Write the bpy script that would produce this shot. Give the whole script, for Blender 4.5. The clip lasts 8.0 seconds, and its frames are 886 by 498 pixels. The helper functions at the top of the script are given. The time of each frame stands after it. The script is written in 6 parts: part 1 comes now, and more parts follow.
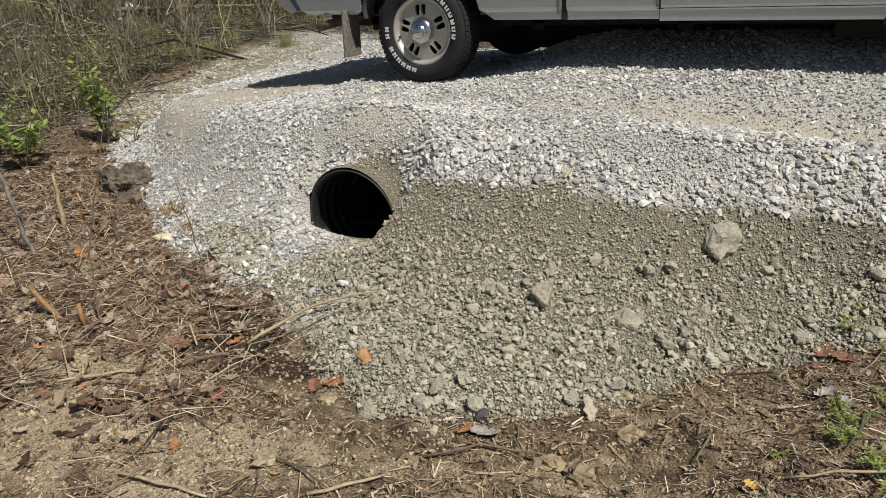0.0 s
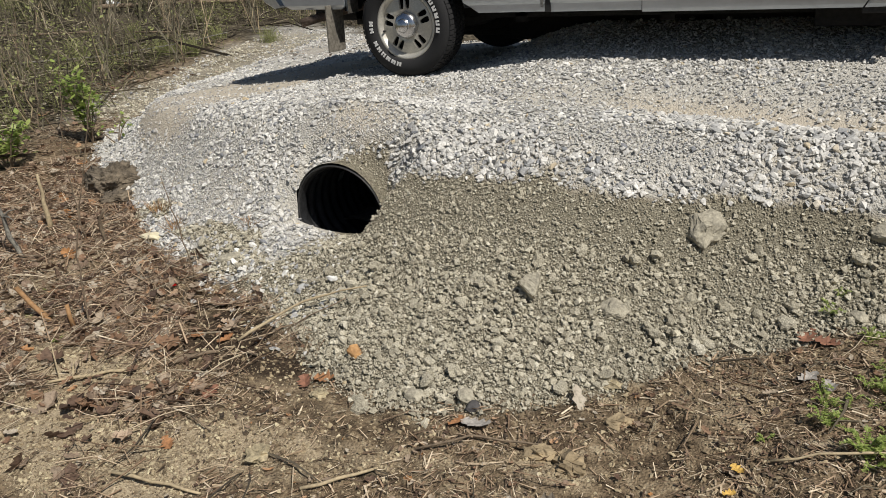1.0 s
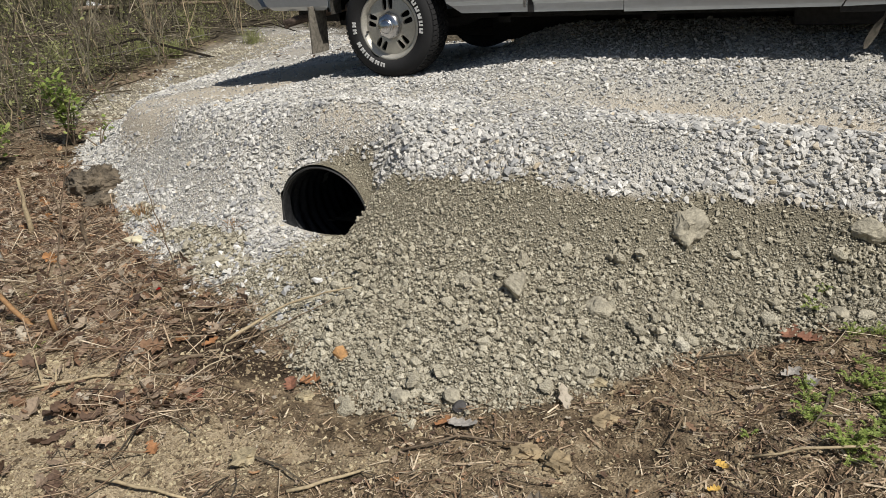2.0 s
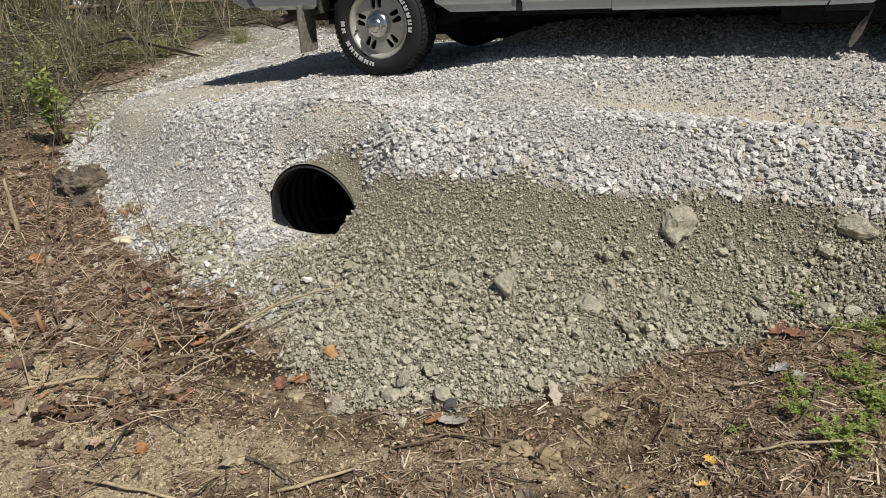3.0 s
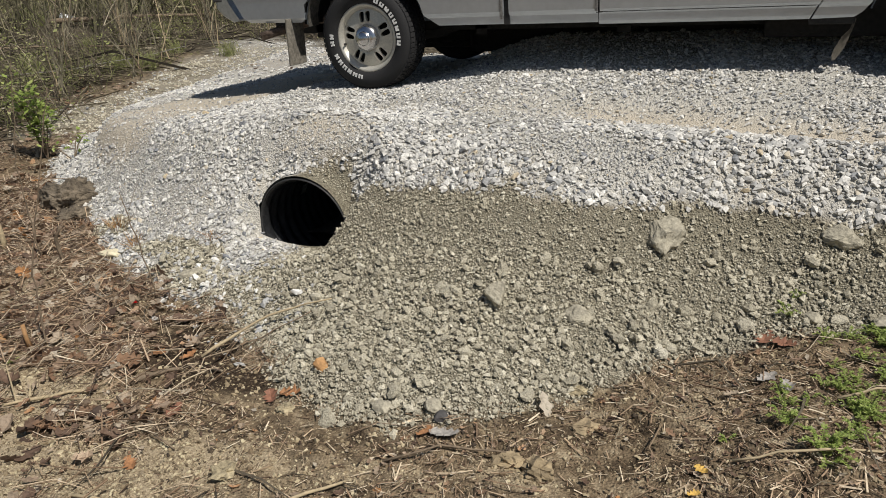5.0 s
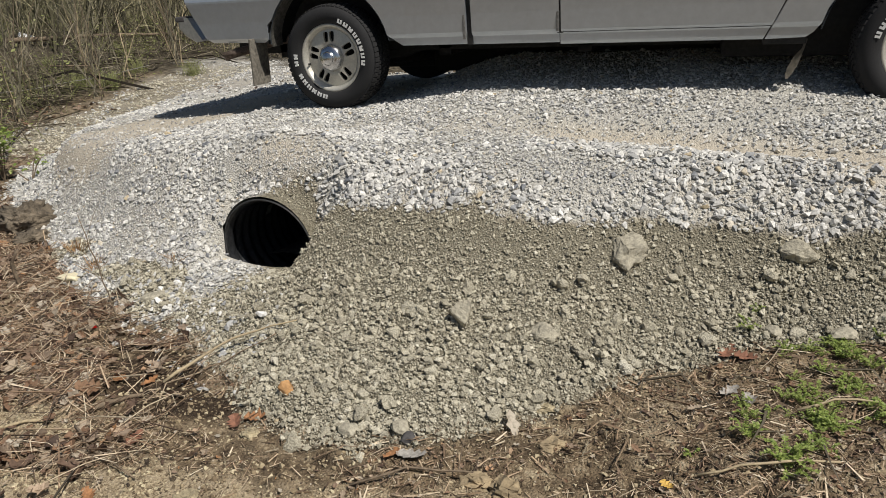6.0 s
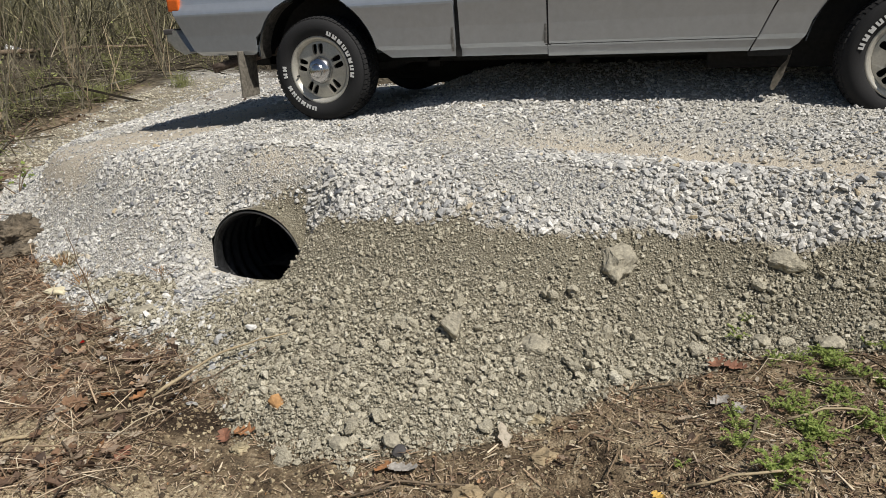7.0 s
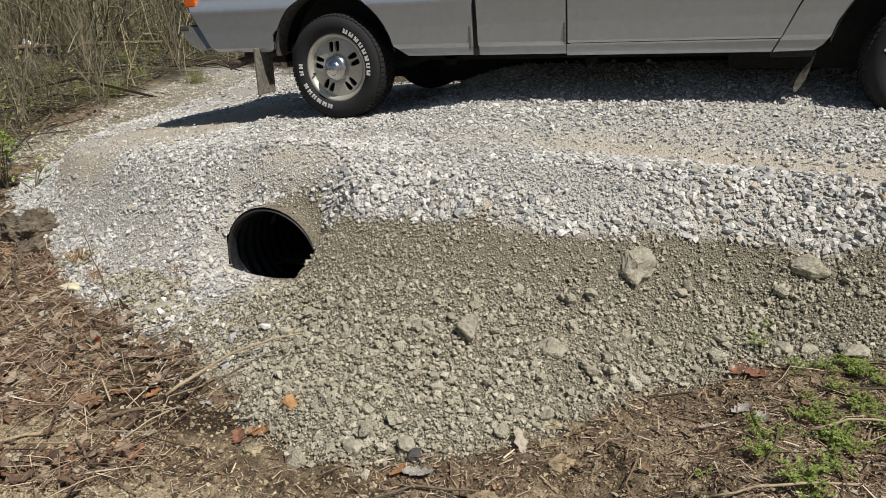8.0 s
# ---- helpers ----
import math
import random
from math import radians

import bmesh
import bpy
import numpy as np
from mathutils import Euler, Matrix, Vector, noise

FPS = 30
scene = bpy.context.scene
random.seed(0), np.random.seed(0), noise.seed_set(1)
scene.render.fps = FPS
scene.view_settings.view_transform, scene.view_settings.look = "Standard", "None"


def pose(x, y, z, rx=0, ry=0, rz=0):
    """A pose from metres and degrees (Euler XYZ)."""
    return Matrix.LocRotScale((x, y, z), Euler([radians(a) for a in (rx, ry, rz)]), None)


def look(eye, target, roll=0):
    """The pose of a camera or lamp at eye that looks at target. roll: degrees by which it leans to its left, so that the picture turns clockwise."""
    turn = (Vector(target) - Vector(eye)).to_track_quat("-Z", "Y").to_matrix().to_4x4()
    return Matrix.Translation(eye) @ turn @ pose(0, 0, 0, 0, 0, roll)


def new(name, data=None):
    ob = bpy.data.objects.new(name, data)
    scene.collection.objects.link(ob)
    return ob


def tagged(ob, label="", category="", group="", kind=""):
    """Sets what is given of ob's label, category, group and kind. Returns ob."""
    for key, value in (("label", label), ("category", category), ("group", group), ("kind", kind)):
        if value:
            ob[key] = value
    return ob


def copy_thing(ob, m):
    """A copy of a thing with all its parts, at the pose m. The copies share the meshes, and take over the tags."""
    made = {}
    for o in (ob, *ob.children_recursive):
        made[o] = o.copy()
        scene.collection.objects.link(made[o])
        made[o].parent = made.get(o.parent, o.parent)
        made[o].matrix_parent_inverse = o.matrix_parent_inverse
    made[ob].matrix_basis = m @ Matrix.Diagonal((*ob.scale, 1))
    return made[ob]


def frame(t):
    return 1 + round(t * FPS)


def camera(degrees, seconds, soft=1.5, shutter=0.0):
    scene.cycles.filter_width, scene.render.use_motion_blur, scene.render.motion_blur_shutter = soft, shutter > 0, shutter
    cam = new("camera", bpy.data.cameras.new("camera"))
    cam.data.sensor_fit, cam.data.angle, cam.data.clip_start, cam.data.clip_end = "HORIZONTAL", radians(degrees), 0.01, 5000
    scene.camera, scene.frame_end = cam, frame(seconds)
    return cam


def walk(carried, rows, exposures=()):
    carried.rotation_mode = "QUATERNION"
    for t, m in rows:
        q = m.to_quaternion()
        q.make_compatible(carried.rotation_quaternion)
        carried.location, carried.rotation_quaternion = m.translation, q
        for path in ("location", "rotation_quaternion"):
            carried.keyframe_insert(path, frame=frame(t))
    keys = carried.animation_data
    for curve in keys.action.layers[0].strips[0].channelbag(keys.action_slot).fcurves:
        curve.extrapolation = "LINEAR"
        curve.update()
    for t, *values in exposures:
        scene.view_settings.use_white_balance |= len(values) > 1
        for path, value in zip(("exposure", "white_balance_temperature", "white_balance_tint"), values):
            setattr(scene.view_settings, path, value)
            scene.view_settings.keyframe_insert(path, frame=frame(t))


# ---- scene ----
PATH = [
    (0, (2.309, -3.978, 0.698), (1.412, -2.352, -0.044), -2.69),
    (0.5, (2.323, -3.985, 0.705), (1.429, -2.364, -0.052), -3.25),
    (1, (2.319, -3.988, 0.706), (1.452, -2.354, -0.056), -3.42),
    (1.5, (2.323, -3.986, 0.707), (1.475, -2.342, -0.055), -3.58),
    (1.7, (2.323, -3.986, 0.707), (1.484, -2.338, -0.055), -3.58),
    (2.8, (2.328, -3.989, 0.706), (1.507, -2.335, -0.061), -3.57),
    (3, (2.328, -3.989, 0.706), (1.520, -2.328, -0.061), -3.57),
    (3.5, (2.316, -3.983, 0.695), (1.504, -2.326, -0.075), -3.45),
    (4, (2.320, -3.988, 0.699), (1.504, -2.334, -0.073), -3.44),
    (4.5, (2.321, -3.987, 0.706), (1.510, -2.326, -0.059), -3.52),
    (5, (2.324, -3.997, 0.705), (1.543, -2.310, -0.031), -3.37),
    (5.2, (2.324, -3.997, 0.705), (1.560, -2.297, -0.019), -3.37),
    (6.3, (2.340, -3.986, 0.714), (1.652, -2.239, 0.026), -3.13),
    (6.5, (2.340, -3.986, 0.714), (1.660, -2.233, 0.032), -3.13),
    (7, (2.336, -3.987, 0.719), (1.655, -2.230, 0.048), -3.24),
    (7.5, (2.323, -3.968, 0.718), (1.621, -2.218, 0.052), -3.19),
    (8, (2.305, -3.964, 0.720), (1.595, -2.220, 0.046), -2.86),
]
cam = camera(64.2, 8.0, soft=0.5)
walk(cam, [(t, look(eye, target, roll)) for t, eye, target, roll in PATH])


# ---- light ----
SUN_DIR = Vector((0.54, -0.21, 0.83)).normalized()  # towards the sun
world = bpy.data.worlds.new("sky")
scene.world = world
world.use_nodes = True
wn = world.node_tree.nodes
sky = wn.new("ShaderNodeTexSky")
sky.sky_type = "NISHITA"
sky.sun_disc = False
sky.sun_elevation = math.asin(SUN_DIR.z)
sky.sun_rotation = math.atan2(SUN_DIR.x, SUN_DIR.y)
world.node_tree.links.new(sky.outputs["Color"], wn["Background"].inputs["Color"])
wn["Background"].inputs["Strength"].default_value = 0.05
sun = new("sun", bpy.data.lights.new("sun", "SUN"))
sun.data.energy = 5.0
sun.data.angle = radians(0.5)
sun.data.color = (1.0, 0.95, 0.88)
sun.matrix_world = look(SUN_DIR * 30, (0, 0, 0))
scene.view_settings.exposure = -0.06


# ---- small tools ----
def hash2(ix, iy, seed):
    h = (ix.astype(np.int64) * 374761393 + iy.astype(np.int64) * 668265263 + seed * 1442695041) & 0x7FFFFFFF
    h = ((h ^ (h >> 13)) * 1274126177) & 0x7FFFFFFF
    return ((h ^ (h >> 16)) & 0xFFFF) / 65535.0


def value_noise(x, y, size, seed=0):
    """Smooth noise from 0 to 1 with cells of that size."""
    x, y = np.asarray(x, float) / size, np.asarray(y, float) / size
    ix, iy = np.floor(x), np.floor(y)
    fx, fy = x - ix, y - iy
    fx, fy = fx * fx * (3 - 2 * fx), fy * fy * (3 - 2 * fy)
    a, b = hash2(ix, iy, seed), hash2(ix + 1, iy, seed)
    c, d = hash2(ix, iy + 1, seed), hash2(ix + 1, iy + 1, seed)
    return (a * (1 - fx) + b * fx) * (1 - fy) + (c * (1 - fx) + d * fx) * fy


def fractal(x, y, size, seed=0, octaves=3):
    total, amp, norm = 0, 1.0, 0
    for k in range(octaves):
        total = total + amp * value_noise(x, y, size / 2 ** k, seed + 17 * k)
        norm += amp
        amp *= 0.55
    return total / norm


def step(a, b, v):
    t = np.clip((np.asarray(v, float) - a) / (b - a), 0, 1)
    return t * t * (3 - 2 * t)


def curve_of(pairs, n=21):
    """A smoothed broken line y(x) through a few points."""
    xs = np.array([p[0] for p in pairs], float)
    ys = np.array([p[1] for p in pairs], float)
    gx = np.linspace(xs[0], xs[-1], 600)
    gy = np.interp(gx, xs, ys)
    padded = np.concatenate([np.full(n, gy[0]), gy, np.full(n, gy[-1])])
    gy = np.convolve(padded, np.ones(n) / n, "same")[n:-n]
    return lambda v: np.interp(v, gx, gy)


# ---- the lie of the land ----
shoulder = curve_of([(-8, 8.6), (-3.6, 4.7), (-3.0, 3.0), (-2.65, 1.4), (-2.35, 0.4), (-2.0, -0.2), (-1.6, -0.6), (-1.1, -0.76), (-0.4, -0.84), (0.2, -0.86), (6, -0.86), (12, -0.9)])
toe = curve_of([(-8, 8.2), (-3.95, 3.7), (-3.4, 2.0), (-3.1, 0.6), (-2.6, -0.35), (-1.9, -0.98), (-1.35, -1.22), (-0.6, -1.68), (-0.2, -1.8), (0.2, -1.86),
                (0.5, -2.02), (0.95, -2.34), (1.25, -2.44), (1.5, -2.36), (1.7, -2.17), (2.0, -1.9), (2.4, -1.55), (2.7, -1.46), (3.6, -1.5), (12, -1.6)])
track = curve_of([(-3, 1.6), (-1.9, 0.1), (-1.35, -0.35), (-0.6, -0.5), (0.4, -0.62), (1.2, -0.47), (2.0, -0.55), (2.6, -0.73), (3.3, -0.9), (8, -1.0)])
PIPE = Vector((0.325, -1.31, -0.448))  # centre of the mouth
PIPE_R = 0.258


def crown(x, y):
    """The driveway's own surface."""
    z = 0.165 * step(0.05, 1.1, x) * step(4.6, 2.6, x) * step(-0.7, 0.47, y)
    z = z + 0.085 * np.exp(-((y - 0.95) / 0.36) ** 2) * step(0.22, 0.75, x) * step(3.0, 2.6, x)  # hump between the wheel tracks
    z = z - 0.085 * np.clip(-0.35 - x, 0, 2.2) - 0.03 * step(2, 6, y)
    z = z - 0.035 * np.exp(-((y - track(x)) / 0.2) ** 2) * step(0.9, 1.9, x)
    for wx in (0.0, 3.18):
        z = z + 0.02 * np.exp(-((x - wx) / 0.25) ** 2 - ((y - 0.1) / 0.25) ** 2)
    return z + 0.03 * (fractal(x, y, 0.7, 3) - 0.5)


def low_ground(x, y):
    z = -0.63 + 0.11 * step(1.9, 3.0, x) * step(-3.2, -2.0, y) + 0.18 * step(-0.4, -2.6, x)
    z = z + 0.05 * (fractal(x, y, 0.9, 5) - 0.5) + 0.03 * (fractal(x, y, 0.22, 6) - 0.5)
    z = z + 0.17 * np.exp(-((x + 8.9) ** 2 + (y - 5.2) ** 2) / 2.2)
    z = z + 0.016 * (fractal(x, y, 0.06, 7, 3) - 0.5) + 0.02 * step(0.5, 0.8, fractal(x, y, 0.16, 8))
    z = z - 0.035 * np.exp(-((x - 1.70) / 0.05) ** 2 - ((y + 2.40) / 0.035) ** 2) - 0.03 * np.exp(-((x - 1.82) / 0.035) ** 2 - ((y + 2.40) / 0.03) ** 2)
    return z + 0.75 * np.clip((np.hypot(x, y) - 4) / 9, 0, 1) * step(-3, 4, y - 0.5 * x)


def across(x, y):
    """0 at the shoulder of the bank, 1 at its toe."""
    s, t = shoulder(x), toe(x)
    return (s - y) / np.maximum(s - t, 0.05)


def soil_top(x):
    """Where on the bank the brown soil begins."""
    return np.interp(x, [0.1, 0.33, 0.55, 0.75, 1.3, 1.9, 2.6], [0.5, 0.25, 0.27, 0.33, 0.31, 0.35, 0.43])


def ground_z(x, y):
    x, y = np.asarray(x, float), np.asarray(y, float)
    u = across(x, y)
    top, low = crown(x, y), low_ground(x, y)
    other = np.interp(x, [-4.0, -1.2], [4.6, 2.0])
    far_edge = step(1.2, 0.0, y - other)  # the drive's other side
    top = low + (top - low) * far_edge
    c = np.clip(u, 0, 1)
    prof = np.where(c < 0.28, 1.25 * c * c / 0.28 * 0.5, 0.175 + (c - 0.28) * (0.825 / 0.72))
    prof = prof + 0.10 * np.sin(np.pi * np.clip((c - 0.25) / 0.75, 0, 1))
    z = top + (low - top) * np.clip(prof, 0, 1)
    # earth banked over and beside the pipe, and a hollow in front of its mouth
    z = z + 0.025 * np.exp(-((x - 0.72) / 0.2) ** 2 - ((y + 1.18) / 0.22) ** 2)
    z = z + 0.07 * np.exp(-((x - 0.28) / 0.3) ** 2 - ((y + 0.95) / 0.17) ** 2)
    z = z - 0.06 * np.exp(-((x - 0.25) / 0.25) ** 2 - ((y + 1.5) / 0.18) ** 2)
    z = z + 0.02 * step(0.3, 0.5, u) * step(1.15, 0.95, u) * (fractal(x, y, 0.13, 9) - 0.5)
    dx = np.abs(x - PIPE.x)
    right = x > PIPE.x
    inner = np.where(right, np.minimum(dx, 0.96 * PIPE_R), dx)
    lid = PIPE.z + np.sqrt(np.clip(PIPE_R ** 2 - inner ** 2, 0, None)) + 0.012 + np.where(right, 0.95 * np.clip(dx - 0.96 * PIPE_R, 0, None), 0)
    hug = np.where(right, step(PIPE_R + 0.36, PIPE_R + 0.08, dx), step(PIPE_R + 0.02, PIPE_R - 0.03, dx))
    hug = hug * step(PIPE.y + 0.20, PIPE.y + 0.02, y) * (y > PIPE.y)
    z = z + hug * np.minimum(0, lid - z)
    z = np.where((dx < PIPE_R) & (y > PIPE.y) & (y < 3), np.maximum(z, lid), z)
    floor = -0.527 + 0.04 * (dx / PIPE_R) ** 2
    floor = np.where(right, floor + step(1.08 * PIPE_R, 1.6 * PIPE_R, dx) * (lid - floor), floor)
    reach = np.where(right, 0.30, 0.10)
    near = step(PIPE_R + reach, PIPE_R - 0.02 + 0.05 * (x > PIPE.x), dx) * step(PIPE.y - np.where(right, 0.42, 0.32), PIPE.y - 0.12, y)
    return np.where(y < PIPE.y, z + near * np.minimum(0, floor - z), z)


def spill(x, y):
    """1 on the lobes of dug soil that ran down beside the gravel tongue."""
    v = np.exp(-((x + 0.12) / 0.27) ** 2 - ((y + 1.73) / 0.12) ** 2) + 0.8 * np.exp(-((x + 0.32) / 0.33) ** 2 - ((y + 1.56) / 0.06) ** 2)
    v = v + 0.6 * np.exp(-((x + 0.95) / 0.3) ** 2 - ((y + 1.40) / 0.08) ** 2)
    return step(0.34, 0.5, v + 0.7 * (fractal(x, y, 0.13, 16) - 0.5))


def verge(x, y):
    """1 on the low apron of grey mud between the drive's end and the brush."""
    d = np.interp(y, [-0.2, 0.6, 2.0, 3.7], [-2.75, -3.1, -3.4, -3.95]) - x + 0.3 * (fractal(x, y, 0.4, 18) - 0.5)
    return step(-0.3, 0.0, d) * step(1.05, 0.75, d) * step(-0.1, 0.5, y) * step(5.2, 4.2, y)


def fines(x, y):
    """1 where dust and chips lie without larger stones."""
    v = 1.4 * np.exp(-((x - 1.73) / 0.33) ** 2 - ((y + 1.09) / 0.15) ** 2) + 0.3 * np.exp(-((x + 0.62) / 0.28) ** 2 - ((y + 1.17) / 0.13) ** 2)
    v = v + 0.7 * np.exp(-((x - 0.8) / 0.42) ** 2 - ((y + 0.97) / 0.05) ** 2) + np.exp(-((x - 0.38) / 0.24) ** 2 - ((y + 1.10) / 0.08) ** 2)
    v = v + 0.5 * step(0.52, 0.62, fractal(x, y, 0.28, 74)) * step(0.35, 0.0, x)
    return np.clip(step(0.25, 0.65, v + 0.5 * (fractal(x, y, 0.15, 17) - 0.5)), 0, 1)


def zones(x, y):
    u = across(x, y) + 0.12 * (fractal(x, y, 0.18, 11) - 0.5)
    soil = step(-0.02, 0.05, u - soil_top(x))
    left = 0.36 + 0.12 * (fractal(x, y, 0.2, 12) - 0.5) - 0.25 * step(-1.55, -1.9, y) + 0.22 * step(-1.9, -2.15, y)
    soil = soil * step(-0.07, 0.05, x - left)
    soil = np.maximum(soil, spill(x, y))
    bank = step(1.05, 0.95, u) * step(0.9, 0.6, y - np.interp(x, [-4.0, -1.2], [4.6, 2.0]))
    gravel, soil = bank * (1 - soil), bank * soil
    apron = verge(x, y)
    gravel = gravel * (1 - 0.3 * step(1.4, 2.6, y) * step(-1.2, -2.0, x))
    sand = np.exp(-((y - track(x)) / (0.16 + 0.07 * step(2.0, 3.0, x))) ** 2) * np.maximum(step(1.1, 1.8, x), 0.4 * step(0.3, 0.6, fractal(x, y, 0.5, 13) + 0.15))
    along = np.clip((y + 0.55) / 1.2, 0, 1)
    off = np.hypot(x + 1.38 - 0.3 * along, y + 0.55 - 1.2 * along)
    sand = np.maximum(sand, step(0.66, 0.46, off + 0.12 * (fractal(x, y, 0.2, 15) - 0.5)) * step(0.6, 0.3, across(x, y)))
    sand = np.maximum(sand, 0.3 * step(0.54, 0.64, fractal(x, y, 0.45, 14)) * (0.75 + 0.25 * step(0.3, 0.7, x)) * step(-0.1, 0.15, u))
    sand = np.maximum(sand, 0.85 * np.exp(-((x - 0.36) / 0.24) ** 2 - ((y + 1.06) / 0.10) ** 2))
    sand = sand * (1 - np.exp(-((x - 0.05) / 0.28) ** 2 - ((y + 1.45) / 0.22) ** 2))
    sand = np.clip(sand, 0, 1) * gravel
    gravel = np.maximum(gravel, apron * (0.1 + 0.4 * step(0.35, 0.55, fractal(x, y, 0.3, 19))))
    return gravel, np.maximum(soil, 0.65 * apron), sand


def bare(x, y):
    """1 on the trodden clay, 0 under litter."""
    v = 0.0
    for cx, cy, rx, ry, k in ((0.04, -2.60, 0.34, 0.12, 2.0), (0.25, -2.95, 0.6, 0.2, 1.8), (0.96, -2.72, 0.3, 0.16, 1.1), (1.84, -2.08, 0.12, 0.05, 1.2), (1.83, -2.46, 0.22, 0.12, 0.9), (1.5, -2.6, 0.3, 0.1, 0.8), (2.2, -2.2, 0.2, 0.12, 0.5)):
        v = v + k * np.exp(-((x - cx) / rx) ** 2 - ((y - cy) / ry) ** 2)
    return step(0.42, 0.95, v * (0.1 + 1.5 * fractal(x, y, 0.13, 31, 4))) * 0.9


def humus(x, y):
    """1 on damp dark ground along the foot of the bank, and on darkened spots at two small pits."""
    v = 0.0
    for cx, cy, rx, ry, k in ((0.36, -2.12, 0.24, 0.13, 1.7), (0.58, -2.33, 0.26, 0.10, 1.5), (0.9, -2.26, 0.2, 0.08, 0.8), (0.55, -2.62, 0.25, 0.10, 0.7), (1.25, -2.46, 0.3, 0.06, 0.7), (1.75, -2.2, 0.2, 0.12, 0.6), (1.72, -2.40, 0.1, 0.06, 1.0)):
        v = v + k * np.exp(-((x - cx) / rx) ** 2 - ((y - cy) / ry) ** 2)
    return step(0.35, 0.85, v * (0.3 + 1.2 * fractal(x, y, 0.10, 33, 4)))


def thicket(x, y):
    """1 on the leaf mould under the brush."""
    edge = np.interp(y, [-3.0, -1.8, -1.0, 0.5, 2.2, 4.0, 5.5, 8.0], [-2.0, -1.8, -2.4, -3.5, -4.4, -4.9, 0, 60])
    return step(0.0, 0.8, edge - x)


# ---- materials ----
def material(name, rough=0.9):
    m = bpy.data.materials.new(name)
    m.use_nodes = True
    b = m.node_tree.nodes["Principled BSDF"]
    b.inputs["Roughness"].default_value = rough
    return m, m.node_tree.nodes, m.node_tree.links, b


def ramp(nodes, stops):
    r = nodes.new("ShaderNodeValToRGB")
    while len(r.color_ramp.elements) < len(stops):
        r.color_ramp.elements.new(0.5)
    for e, (p, c) in zip(r.color_ramp.elements, stops):
        e.position, e.color = p, (*c, 1)
    return r


def noise_node(nodes, links, scale, detail=4, rough=0.6, coords="Object"):
    tc = nodes.new("ShaderNodeTexCoord")
    n = nodes.new("ShaderNodeTexNoise")
    n.inputs["Scale"].default_value, n.inputs["Detail"].default_value, n.inputs["Roughness"].default_value = scale, detail, rough
    links.new(tc.outputs[coords], n.inputs["Vector"])
    return n


def mix(nodes, links, fac, a, b, blend="MIX"):
    m = nodes.new("ShaderNodeMix")
    m.data_type, m.blend_type = "RGBA", blend
    for sock, v in ((m.inputs[0], fac), (m.inputs[6], a), (m.inputs[7], b)):
        if isinstance(v, (int, float)):
            sock.default_value = v
        elif isinstance(v, tuple):
            sock.default_value = (*v, 1)
        else:
            links.new(v, sock)
    return m.outputs[2]


def bump(nodes, links, bsdf, height, distance, strength=1.0):
    b = nodes.new("ShaderNodeBump")
    b.inputs["Distance"].default_value, b.inputs["Strength"].default_value = distance, strength
    links.new(height, b.inputs["Height"])
    links.new(b.outputs["Normal"], bsdf.inputs["Normal"])


